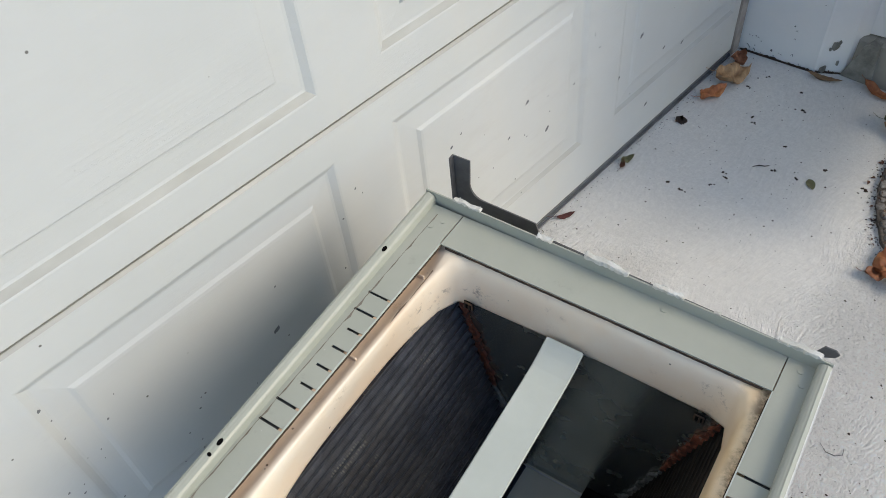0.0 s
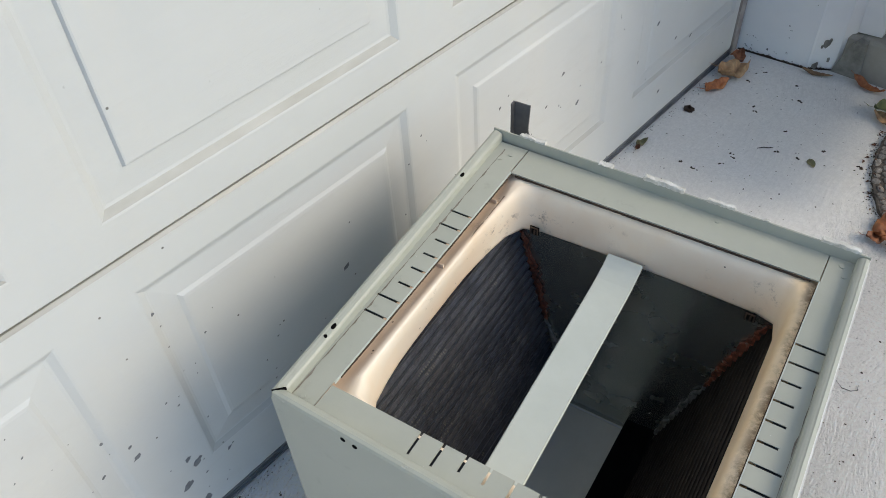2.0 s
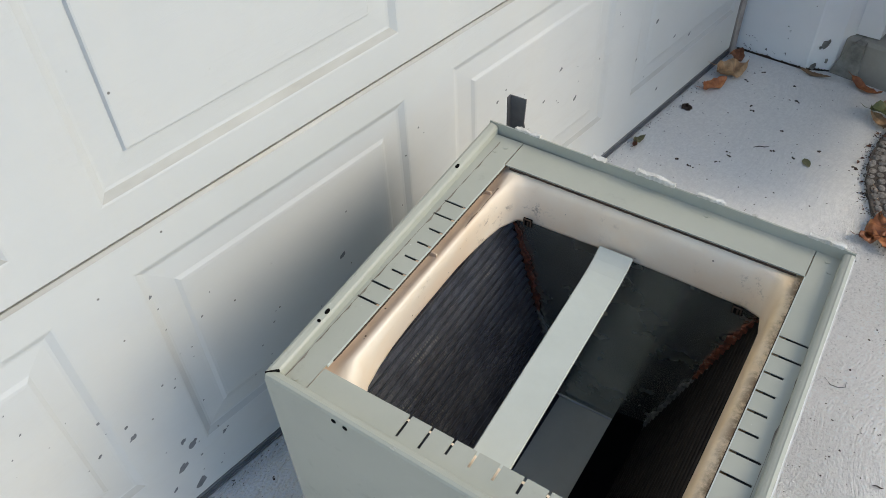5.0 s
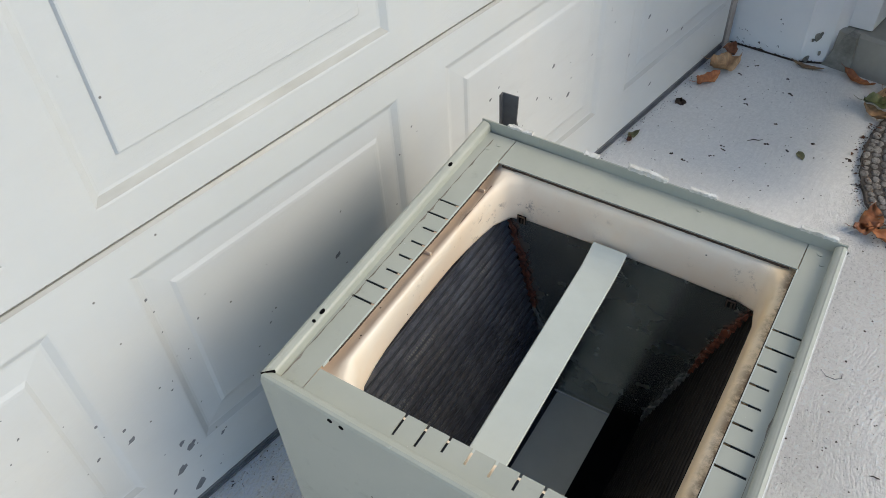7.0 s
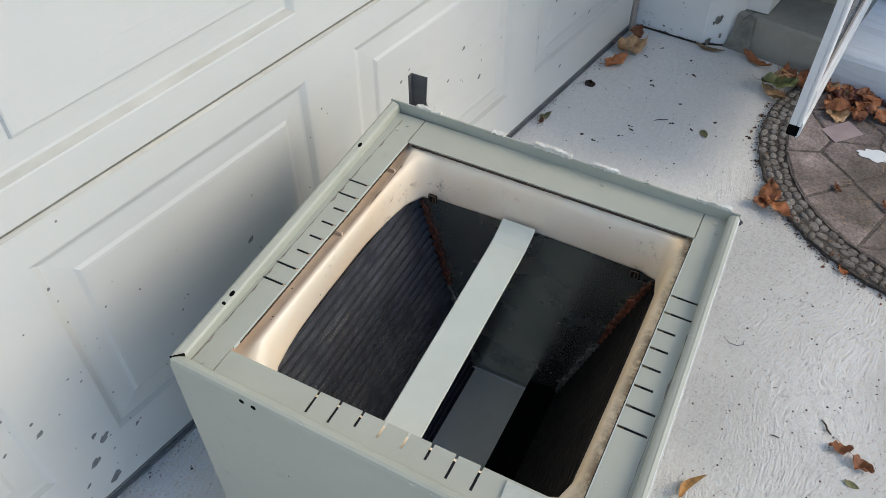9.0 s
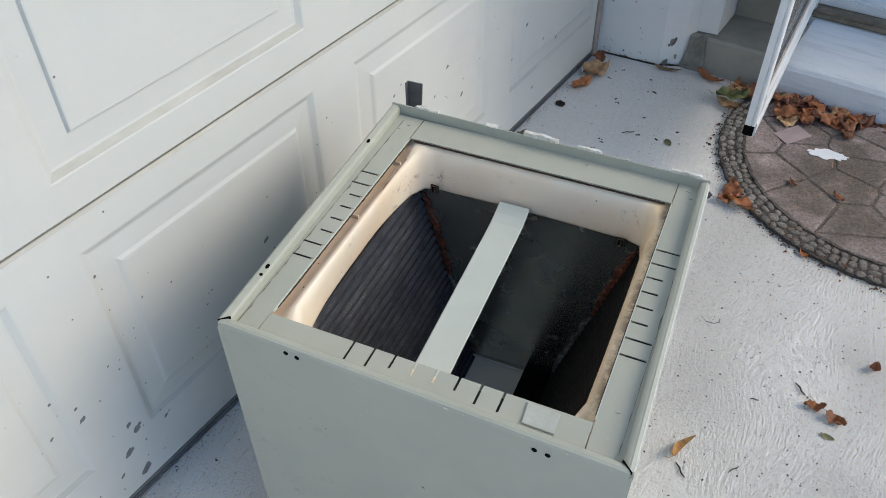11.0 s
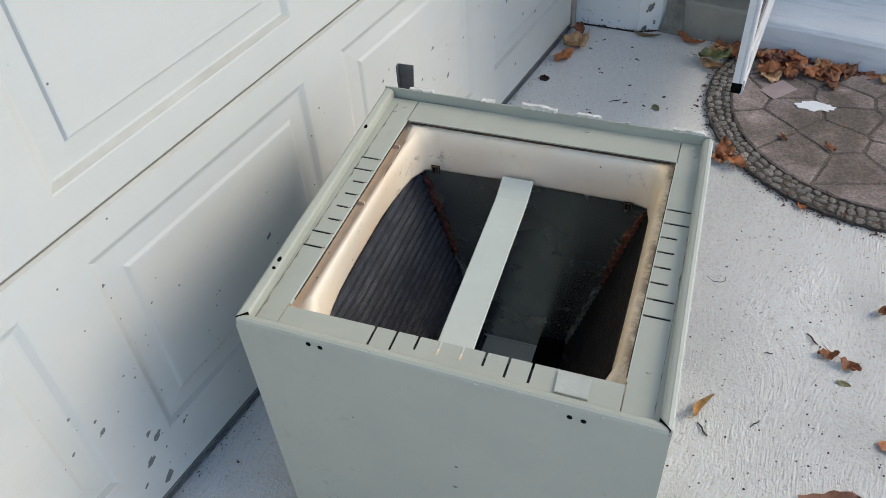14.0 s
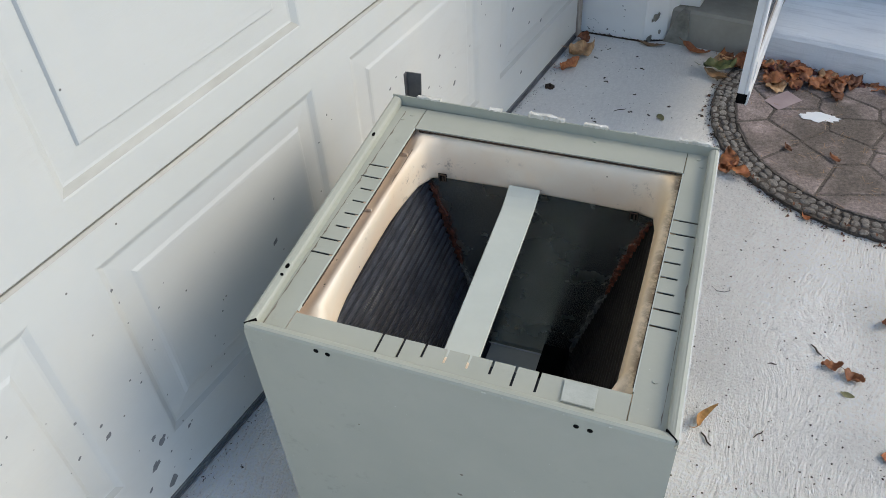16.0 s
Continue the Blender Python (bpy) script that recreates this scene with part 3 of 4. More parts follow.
side = strip_outline(-0.2425, 0.253, -0.206, -0.2500, MARKS)
part("deck_strip", prism([(a, l) for l, a in side], DECK - 0.0012, DECK, 2), CASING, unit)
side = strip_outline(-0.2425, 0.253, 0.206, 0.2480, MARKS)
part("deck_strip", prism([(a, l) for l, a in side], DECK - 0.0012, DECK, 2), CASING, unit)
part("deck_strip", prism(strip_outline(-0.2046, 0.2048, 0.200, 0.2532, []), DECK - 0.0022, DECK - 0.0004, 2), CASING, unit)
MARKS_F = [(a + 0.0115 - 0.0005 * i, min(d, 0.0285) if d > 0.025 else 0.020) for i, (a, d) in enumerate(MARKS)]
part("deck_strip", prism(strip_outline(-0.2046, 0.2048, -0.205, -0.2435, MARKS_F), DECK - 0.0014, DECK + 0.0006, 2), CASING, unit)
part("deck_tab", prism([(0.131, -0.208), (0.169, -0.2095), (0.170, -0.238), (0.133, -0.2375)], DECK + 0.0008, DECK + 0.0034, 2, 0.0006), TAB, unit, "loose pale sheet metal tab")
# added black strips below the deck, so the slots look dark as in shade
for u0, u1, v0, v1 in ((-0.2415, -0.2135, -0.12, 0.115), (0.2135, 0.2415, -0.12, 0.115), (-0.10, -0.018, -0.2415, -0.211), (0.036, 0.12, -0.2415, -0.211)):
    part("gasket", box(u0, u1, v0, v1, DECK - 0.0065, DECK - 0.0030), SLOT_SHADE, unit, "black underlay standing in for shade in the slots")
# downturned flange under each strip's inner edge
for su in (-1, 1):
    part("deck_flange", box(*sorted((su * 0.2047, su * 0.2059)), -0.2, 0.2, DECK - 0.004, DECK - 0.0002), BAR, unit)
for u, v in ((-0.222, 0.232), (-0.232, 0.218), (0.222, 0.236), (0.228, 0.220), (-0.224, -0.232), (0.226, -0.18), (0.07, 0.2405)):
    part("rivet", disc(u, v, DECK - 0.0005, 0.0032, 0.0016), CASING, unit)
for u, z in ((-0.153, 0.491), (-0.138, 0.490), (0.156, 0.484), (0.171, 0.483)):
    part("screw_hole", disc(u, z, -H - 0.0011, 0.0032, 0.001, 1), BLACK, unit)
for v in (-0.150, -0.166, 0.146):
    bm = disc(-0.2465, v, 0.5005, 0.0023, 0.0022)
    for w in bm.verts:
        w.co.y = v + (w.co.y - v) * (1.9 if v != -0.166 else 0.9)
    part("screw_hole", bm, BLACK, unit)
rng = random.Random(14)


def grime(a0, a1, across, wide, along_v):
    """An irregular dirt line on the deck."""
    n = 46
    one, two = [], []
    for i in range(n + 1):
        a = a0 + (a1 - a0) * i / n
        w = wide * (0.15 + 1.2 * rng.random() ** 2.5)
        one.append((across, a) if along_v else (a, across))
        two.append((across + w, a) if along_v else (a, across + w))
    return prism(one + two[::-1], DECK + 0.0001, DECK + 0.0003, 2)


for args in ((-0.235, 0.24, -0.2362, 0.0024, True), (-0.235, 0.24, 0.2403, -0.0016, True)):
    part("grime_line", grime(*args), GRIME, unit, "brown grime in the crease")
# ragged dark strips between the deck and the pan: grime plus the gap's shade as colour


def gap_line(a0, a1, across, drop, along_v):
    n = 110
    top, low = [], []
    for i in range(n + 1):
        a = a0 + (a1 - a0) * i / n
        top.append((a, DECK - 0.0024))
        low.append((a, DECK - 0.0042 - drop * (0.5 + 0.6 * noise.noise(Vector((a * 28, across * 50, 0)))) - 0.0008 * rng.random()))
    return prism(top + low[::-1], across - 0.0005, across + 0.0005, 0 if along_v else 1)


part("gap_line", gap_line(-0.19, 0.205, -0.2046, 0.0016, True), RUST_SHADE, unit, "brown grime and painted shade in the gap beside the pan")
part("gap_line", gap_line(-0.198, 0.196, 0.1993, 0.0016, False), RUST_SHADE, unit, "brown grime and painted shade in the gap beside the pan")
part("gap_line", gap_line(-0.19, 0.19, 0.2040, 0.004, True), RUST_SHADE, unit, "brown grime and painted shade in the gap beside the pan")
# brown strip laid in the left gutter to deepen its shade
part("gutter_dirt", prism([(-0.207, 0.4600), (-0.2035, 0.4632), (-0.1992, 0.4668), (-0.1990, 0.4674), (-0.2035, 0.4645), (-0.207, 0.4628)], -0.17, 0.185, 1), GUTTER, unit, "brown strip painting the shade in the pan's gutter")
# torn white tape and a dark L-shaped bracket on the back edge
rng = random.Random(3)
for u0, u1, h, d in ((-0.2215, -0.181, 0.0035, 0.006), (-0.101, -0.080, 0.0022, 0.007), (-0.037, 0.019, 0.0060, 0.0075), (0.049, 0.086, 0.0045, 0.006), (0.190, 0.236, 0.0050, 0.0065), (0.120, 0.128, 0.0015, 0.003)):
    n = 16
    near = [(u0 + (u1 - u0) * i / n, H - 0.55 * d * (0.55 + 0.6 * rng.random())) for i in range(n + 1)]
    far = [(u1 - (u1 - u0) * i / n, H + 0.55 * d * (0.4 + 0.8 * rng.random())) for i in range(n + 1)]
    bm = prism(near + far, 0.5046, 0.5046 + h, 2, 0.0009)
    for v in bm.verts:
        if v.co.z > 0.505:
            v.co.z += 0.0022 * noise.noise(v.co * 140)
    part("tape_scrap", bm, FOAM, unit, "torn white foam tape scrap")
# pale chips along the front rim and a few dark marks on the front
rng = random.Random(29)
for i in range(15):
    u = rng.choice((rng.uniform(-0.24, 0.25), rng.gauss(0.08, 0.03), rng.gauss(-0.05, 0.02)))
    v, z = rng.choice(((-H - 0.0012, 0.499), (-H + 0.001, 0.5020), (-H + 0.003, 0.5026)))
    r = rng.choice((0.0009, 0.0012, 0.0018))
    pts = [(u + a, v + b) for a, b in blob(rng, r, 7, 0.5)]
    part("paint_chip", prism(pts, z - 0.0006, z + 0.0008, 2), TAB, unit)
for u, z, r in ((0.0162, 0.314, 0.0015), (0.0118, 0.264, 0.0022), (0.137, 0.21, 0.0012), (-0.12, 0.36, 0.0010)):
    part("dark_mark", prism([(u + 1.4 * a, z + b) for a, b in blob(rng, r, 7, 0.8)], -H - 0.0008, -H + 0.0004, 1), GRIME, unit)
# bright line along the rim's outer edge: wear, with the edge highlight put into its colour
top = [(-H + 0.006 + (2 * H - 0.012) * i / 60, 0.5000 + 0.0012 * max(0.0, 0.55 + noise.noise(Vector((i * 0.45, 7, 1))))) for i in range(61)]
part("worn_edge", prism(top + [(v, 0.4990) for v, z in top[::-1]], H - 0.0005, H + 0.0012, 0), WORN, unit, "pale worn metal edge")
# the shell stands a little out of square
for ob in unit.children:
    kind_of = ob.name.split(".")[0]
    if kind_of in ("front_panel", "back_panel", "side_panel", "rim", "corner_gap", "screw_hole", "paint_chip", "dark_mark", "tape_scrap", "worn_edge"):
        for v in ob.data.vertices:
            a, b = v.co.x, v.co.y
            if not (kind_of in ("screw_hole", "tape_scrap") and abs(b) > 0.249):
                v.co.x = a - 0.0245 * b - 0.0018
            v.co.y = b - 0.0185 * a - 0.001
# dark panel standing behind the cabinet, with one corner rising as an arm
arc = [(-0.2465 + 0.019 * (1 - math.cos(a)), 0.456 - 0.0215 * math.sin(a)) for a in [math.pi / 2 * i / 8 for i in range(9)]]
pts = [(-0.2695, 0.0), (-0.2695, 0.5015), (-0.2435, 0.5015), (-0.2455, 0.470)] + arc + [(-0.144, 0.4325), (-0.136, 0.412), (0.226, 0.398), (0.236, 0.424), (0.249, 0.424), (0.254, 0.419), (0.251, 0.412), (0.20, 0.38), (0.16, 0.0)]
behind = empty("cover_panel", pose(CX, CY, 0, 0, 0, TURN_DEG), "dark grey steel cover panel standing behind the cabinet", "panel")
part("sheet", prism(pts, 0.3310, 0.3332, 1, 0.0005), DARK, behind)
part("folded_edge", box(-0.2722, -0.2702, 0.3235, 0.333, 0.0, 0.5010), DARK, behind)

# drain pan: a rounded lip round the opening
def ring_pts(f):
    """48 points round the opening; f(side, s) gives the half width where s runs from -1 to 1 along the side."""
    out = []
    for k in range(4):
        for i in range(12):
            s = -1 + 2 * i / 12
            u, v = f(k, s)
            out.append((u, v))
    return out


def pan_ring(hw, hv, corner, sag=0.0):
    def f(k, s):
        c = corner
        bow = sag * (1 - abs(s) ** 3)
        lu, lv = hw - c, hv - c
        if k == 0:
            base = (hw * s, -hv - bow * 0.0)
        elif k == 1:
            base = (hw + 0.12 * bow, hv * s)
        elif k == 2:
            base = (-hw * s, hv + bow * 0.2)
        else:
            base = (-hw - 1.25 * bow, -hv * s)
        u, v = base
        du, dv = max(abs(u) - lu, 0), max(abs(v) - lv, 0)
        if du > 0 and dv > 0:
            q = math.hypot(du, dv)
            if q > c:
                u, v = math.copysign(lu + du * c / q, u), math.copysign(lv + dv * c / q, v)
        return u, v
    return ring_pts(f)


levels = [(0.470, 0.2440, 0.2440, 0.02, 0), (0.4640, 0.2400, 0.2400, 0.02, 0), (0.4600, 0.2150, 0.2200, 0.03, 0), (0.4610, 0.2040, 0.2110, 0.03, 0.0), (0.4655, 0.1950, 0.2030, 0.032, 0.001), (0.4615, 0.1910, 0.1985, 0.032, 0.003),
          (0.4550, 0.1880, 0.1950, 0.030, 0.005), (0.444, 0.1860, 0.1925, 0.028, 0.008), (0.428, 0.1835, 0.1908, 0.026, 0.012), (0.410, 0.1810, 0.1900, 0.018, 0.0155), (0.4065, 0.1805, 0.1902, 0.018, 0.016), (0.4055, 0.1825, 0.1925, 0.012, 0.016), (0.4075, 0.1900, 0.2000, 0.010, 0.012)]
bm = bmesh.new()
loops = []
for z, hu, hv, c, sag in levels:
    ring = []
    for u, v in pan_ring(hu, hv, c, sag):
        back_side, right_side = v > abs(u) * 0.97, u > abs(v) * 0.97
        zz = max(z, 0.467) if hu > 0.197 and (back_side or right_side) else z
        share = 1.0 if back_side else 0.75 if right_side else 0.25
        zz += 0.0145 * share * min(1.0, max(0.0, (z - 0.425) / 0.035))
        ring.append(bm.verts.new((u, v, min(zz, 0.4835) + (0.0012 * noise.noise(Vector((u * 18, v * 18, z * 9))) if z < 0.464 else 0))))
    loops.append(ring)
for a, b in zip(loops, loops[1:]):
    for i in range(48):
        j = (i + 1) % 48
        bm.faces.new((a[i], a[j], b[j], b[i]))
part("drain_pan", bm, PAN, unit, "stained beige plastic drain pan", smooth=True)
for v in (0.020, 0.158):
    part("pan_rib", box(-0.236, -0.203, v - 0.0012, v + 0.0012, 0.449, 0.470, 0.0004, 1), PAN, unit)
for u, z in ((-0.1560, 0.4155), (0.1475, 0.4085)):
    clip = part("clip", box(u - 0.007, u + 0.007, 0.1805, 0.1825, z - 0.008, z + 0.007, 0.0006, 1), BLACK, unit, "small rusty metal clip")
    for du, dz, w, h in ((-0.0052, 0.0, 0.0018, 0.0135), (0.0052, 0.0005, 0.0018, 0.0125), (0.0, 0.0058, 0.010, 0.0018), (0.0008, -0.002, 0.0024, 0.009)):
        part("clip_tooth", box(u + du - w / 2, u + du + w / 2, 0.1782, 0.1803, z + dz - h / 2, z + dz + h / 2, 0.0004, 1), RUST_SHADE, clip)
# cross bar, bent up a little where it meets the pan's lip
bm = bmesh.new()
rows = []
for i in range(21):
    s = i / 20
    v = -0.205 + 0.391 * s
    lift = 0.010 * max(0, (s - 0.86) / 0.14) ** 2
    u0, u1 = -0.036 - 0.012 * s, 0.0125 - 0.0105 * s
    rows.append([bm.verts.new((u, v, 0.4085 + z + lift)) for u, z in ((u0, 0.0), (u0 + 0.0015, 0.0018), (u1 - 0.0015, 0.0018), (u1, 0.0))])
for a, b in zip(rows, rows[1:]):
    for k in range(4):
        bm.faces.new((a[k], a[(k + 1) % 4], b[(k + 1) % 4], b[k]))
bm.faces.new(rows[0]); bm.faces.new(rows[-1])
part("cross_bar", bm, BAR, unit, "pale grey-green flat cross bar")


# two finned slabs that form a V, and the plates that close it
def slab(top, bottom, out):
    """A coil slab between two points (u, z), corrugated on its inner face; out is its thickness across."""
    bm = bmesh.new()
    t, b = Vector(top), Vector(bottom)
    d = (b - t)
    n_dir = Vector((out, 0)).normalized()
    count = int(d.length / 0.0150)
    v0, v1 = -0.208, 0.2030
    prof = []
    for i in range(count):
        for k in range(8):
            p = t + d * ((i + k / 8) / count) + n_dir * 0.0032 * (1 - math.cos(math.pi * k / 4))
            prof.append((p.x, p.y))
    prof.append((b.x, b.y))
    prof += [(b.x + out, b.y), (t.x + out, t.y)]
    return prism(prof, v0, v1, 1, 0, bm)


# the right slab and its fins have a darker, browner base than the left
for top, low, out, m, note in (((-0.196, 0.404), (-0.086, 0.004), -0.045, COIL, "dark blue-grey finned coil"), ((0.181, 0.404), (0.060, 0.004), 0.045, COIL_BROWN, "dark brown finned coil")):
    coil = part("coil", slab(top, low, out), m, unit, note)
    d = Vector(low) - Vector(top)
    count = int(d.length / 0.0150)
    first = None
    for i in range(count):
        q = Vector(top) + d * (i / count)
        if first is None:
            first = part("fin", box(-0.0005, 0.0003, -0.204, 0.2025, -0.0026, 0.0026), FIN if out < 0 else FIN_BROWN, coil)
            fin = first
        else:
            fin = new("fin", first.data)
            fin.parent = coil
        fin.location = (q.x + (0.0003 if out < 0 else -0.0003), 0, q.y)
# added black block: stands in for deep shade at the right coil's foot
part("coil_support", prism([(0.0145, 0.0032), (0.0165, 0.030), (0.067, 0.034), (0.0595, 0.0032)], -0.205, 0.2085, 1, 0), BLACK, unit)
part("end_plate", box(-0.205, 0.200, 0.2095, 0.2125, 0.003, 0.404), GALV, unit, "dark galvanised end plate")
part("end_plate", box(-0.205, 0.200, -0.2125, -0.2095, 0.003, 0.404), GALV, unit)
part("bottom_plate", box(-H + 0.0025, H - 0.0025, -H + 0.0025, H - 0.0025, 0.001, 0.003), FLOOR_PLATE, unit, "dull grey sheet metal bottom")
part("seam_rod", wire([(-0.10, 0.2045, 0.0058), (0.0135, 0.2045, 0.0058)], 0.0021), ALU, unit)
rng = random.Random(8)
for (ta, tb), su in ((((-0.196, 0.404), (-0.086, 0.004)), 1), (((0.181, 0.404), (0.060, 0.004)), -1)):
    for lo, hi, wide, m, note in ((0.07, 0.50, 0.0100, RUST, "flaking orange rust on the plate edge"), (0.49, 0.98, 0.0075, CORRODED, "grey corroded plate edge")):
        inner, outer = [], []
        n = 44
        for i in range(n + 1):
            s = lo + (hi - lo) * i / n
            u, z = ta[0] + (tb[0] - ta[0]) * s, ta[1] + (tb[1] - ta[1]) * s
            taper = min(1.0, 5 * i / n + 0.25, 3 * (1 - i / n) + 0.35)
            w = wide * taper * (0.45 + 0.5 * noise.noise(Vector((s * 22, su, 4))) + 0.75 * rng.random())
            inner.append((u + su * w, z))
            outer.append((u - su * 0.004 * rng.random(), z))
        bm = prism(outer + inner[::-1], 0.2032, 0.2080, 1)
        for v in bm.verts:
            v.co.y += 0.0016 * noise.noise(v.co * 210)
        part("rusty_edge" if m is RUST else "corroded_edge", bm, m, unit, note)

# ---- half-round stone-look mat ----
MX, MY, MR, MCUT = 0.893, 1.292, 0.442, 1.452
mat = empty("door_mat", Matrix.Translation((MX, MY, 0)), "dirty brown half-round doormat moulded as flagstones and pebbles", "doormat")
cut = MCUT - MY
a0 = math.asin(cut / MR)
outline = [(MR * math.cos(a), MR * math.sin(a)) for a in [math.pi - a0 + (math.pi + 2 * a0) * i / 90 for i in range(91)]]
outline = [(x * (1 + 0.006 * math.sin(29 * i)), y * (1 + 0.006 * math.sin(29 * i))) for i, (x, y) in enumerate(outline)]
part("mat_base", prism(outline, 0.0, 0.0085, 2, 0.002), MATBASE, mat)
field = [(x * 0.383 / MR, min(y * 0.383 / MR, cut - 0.004)) for x, y in outline]
part("mat_field", prism(field, 0.0086, 0.0120, 2, 0.001), FIELD, mat)


def dome(n=9):
    """A low rounded pebble of unit radius."""
    bm = bmesh.new()
    low = [bm.verts.new((math.cos(2 * math.pi * i / n), math.sin(2 * math.pi * i / n), 0)) for i in range(n)]
    mid = [bm.verts.new((0.93 * math.cos(2 * math.pi * i / n), 0.93 * math.sin(2 * math.pi * i / n), 0.35)) for i in range(n)]
    top = [bm.verts.new((0.62 * math.cos(2 * math.pi * i / n), 0.62 * math.sin(2 * math.pi * i / n), 0.55)) for i in range(n)]
    for a, b in ((low, mid), (mid, top)):
        for i in range(n):
            bm.faces.new((a[i], a[(i + 1) % n], b[(i + 1) % n], b[i]))
    bm.faces.new(top)
    return bm


pebble_meshes = []
for n in (7, 8, 9):
    bm = dome(n)
    me = bpy.data.meshes.new("pebble")
    for v in bm.verts:
        v.co.x *= 1 + 0.16 * noise.noise(v.co + Vector((n, 0, 0)))
        v.co.y *= 1 + 0.16 * noise.noise(v.co + Vector((0, n, 0)))
    bm.to_mesh(me)
    bm.free()
    me.materials.append(PEBBLE)
    me.shade_smooth()
    pebble_meshes.append(me)
rng = random.Random(21)
for row, rad in enumerate((0.431, 0.412, 0.393)):
    step = 0.0225
    a = math.pi - math.asin(min(0.99, (cut - 0.012) / rad)) + 0.03 * row
    end = 2 * math.pi + math.asin(min(0.99, (cut - 0.012) / rad))
    while a < end - 0.03:
        w = step * rng.choice((0.68, 0.8, 0.95, 1.1, 1.35))
        ob = new("pebble", rng.choice(pebble_meshes))
        ob.parent = mat
        r = rad + rng.uniform(-0.0045, 0.0045)
        am = a + w / rad / 2
        ob.location = (r * math.cos(am), r * math.sin(am), 0.0085)
        ob.rotation_euler = (rng.uniform(-0.1, 0.1), rng.uniform(-0.1, 0.1), am + math.pi / 2 + rng.uniform(-0.35, 0.35))
        ob.scale = (w * rng.uniform(0.42, 0.5), rng.uniform(0.0068, 0.0102), rng.uniform(0.004, 0.0075))
        a += w / rad
# flagstones: cells round scattered seeds, cut to the mat's inner field
rng = random.Random(4)
seeds = []
for r in range(-4, 3):
    x = -0.42 + 0.07 * (r % 2) + rng.uniform(-0.02, 0.02)
    while x < 0.42:
        p = (x, 0.098 * r + 0.03 + rng.uniform(-0.018, 0.018))
        if math.hypot(*p) < 0.39 and p[1] < cut + 0.03:
            seeds.append(p)
        x += rng.uniform(0.11, 0.175)


def clip_poly(poly, nx, ny, d):
    """Keep the side of a convex outline where nx * x + ny * y <= d."""
    out = []
    for (x0, y0), (x1, y1) in zip(poly, poly[1:] + poly[:1]):
        s0, s1 = nx * x0 + ny * y0 - d, nx * x1 + ny * y1 - d
        if s0 <= 0:
            out.append((x0, y0))
        if s0 * s1 < 0:
            f = s0 / (s0 - s1)
            out.append((x0 + (x1 - x0) * f, y0 + (y1 - y0) * f))
    return out


for i, (sx, sy) in enumerate(seeds):
    poly = [(-0.5, -0.5), (0.5, -0.5), (0.5, cut - 0.006), (-0.5, cut - 0.006)]
    for j, (qx, qy) in enumerate(seeds):
        if i != j and poly:
            nx, ny = qx - sx, qy - sy
            q = math.hypot(nx, ny)
            poly = clip_poly(poly, nx / q, ny / q, (nx * (qx + sx) + ny * (qy + sy)) / 2 / q - 0.0022)
    for k in range(24):
        if poly:
            a = 2 * math.pi * k / 24
            poly = clip_poly(poly, math.cos(a), math.sin(a), 0.379)
    if len(poly) < 3:
        continue
    dense = []
    for (x0, y0), (x1, y1) in zip(poly, poly[1:] + poly[:1]):
        m = max(1, int(math.hypot(x1 - x0, y1 - y0) / 0.022))
        for k in range(m):
            f = k / m
            x, y = x0 + (x1 - x0) * f, y0 + (y1 - y0) * f
            g = 0.0026 * noise.noise(Vector((x * 40, y * 40, i)))
            dense.append((sx + (x - sx) * (0.985 + g * 6), sy + (y - sy) * (0.985 + g * 6)))
    bm = bmesh.new()
    cx, cy = sum(p[0] for p in dense) / len(dense), sum(p[1] for p in dense) / len(dense)
    rings = []
    for shrink, z in ((1.0, 0.0110), (0.985, 0.0130), (0.94, 0.0140), (0.6, 0.0144)):
        rings.append([bm.verts.new((cx + (x - cx) * shrink, cy + (y - cy) * shrink, z + (0.0012 * noise.noise(Vector((x * 30, y * 30, 3))) if z > 0.012 else 0))) for x, y in dense])
    for a, b in zip(rings, rings[1:]):
        for k in range(len(dense)):
            bm.faces.new((a[k], a[(k + 1) % len(dense)], b[(k + 1) % len(dense)], b[k]))
    bm.faces.new(rings[-1])
    part("flagstone", bm, STONE, mat, smooth=False)

# ---- white screen door standing open over the mat ----
leaf_turn = math.degrees(math.atan2(0.054, 0.725))
screen = empty("screen_door", pose(0.556, 1.012, 0, 0, 0, leaf_turn), "white aluminium screen door standing open over the mat", "screen door")
Z0, Z1, TH, WIDE = 0.176, 2.15, 0.0115, 0.79
# stile at the free edge: two faces with a narrow groove between them
stile = [(-TH, 0.0), (0.0025, 0.0), (0.0032, 0.0022), (0.0046, 0.0022), (0.0052, 0.0), (TH - 0.002, 0.0), (TH, 0.002), (TH, 0.042), (-TH, 0.042)]
part("stile", prism(stile, Z0, Z1, 2), ALU, screen)
part("stile", box(-TH, TH, WIDE - 0.045, WIDE, Z0, Z1, 0.002), ALU, screen)
part("end_cap", box(-TH - 0.0006, TH - 0.001, -0.0006, 0.030, Z0 - 0.027, Z0 - 0.0005, 0.002), BLACK, screen, "black rubber end cap")
part("bottom_rail", prism([(-TH + 0.001, Z0 + 0.0), (TH - 0.001, Z0 + 0.0), (TH, Z0 + 0.012), (TH + 0.0025, Z0 + 0.016), (TH + 0.0025, Z0 + 0.060), (TH, Z0 + 0.064), (-TH + 0.001, Z0 + 0.064)], 0.0425, WIDE - 0.0455, 1), ALU, screen)
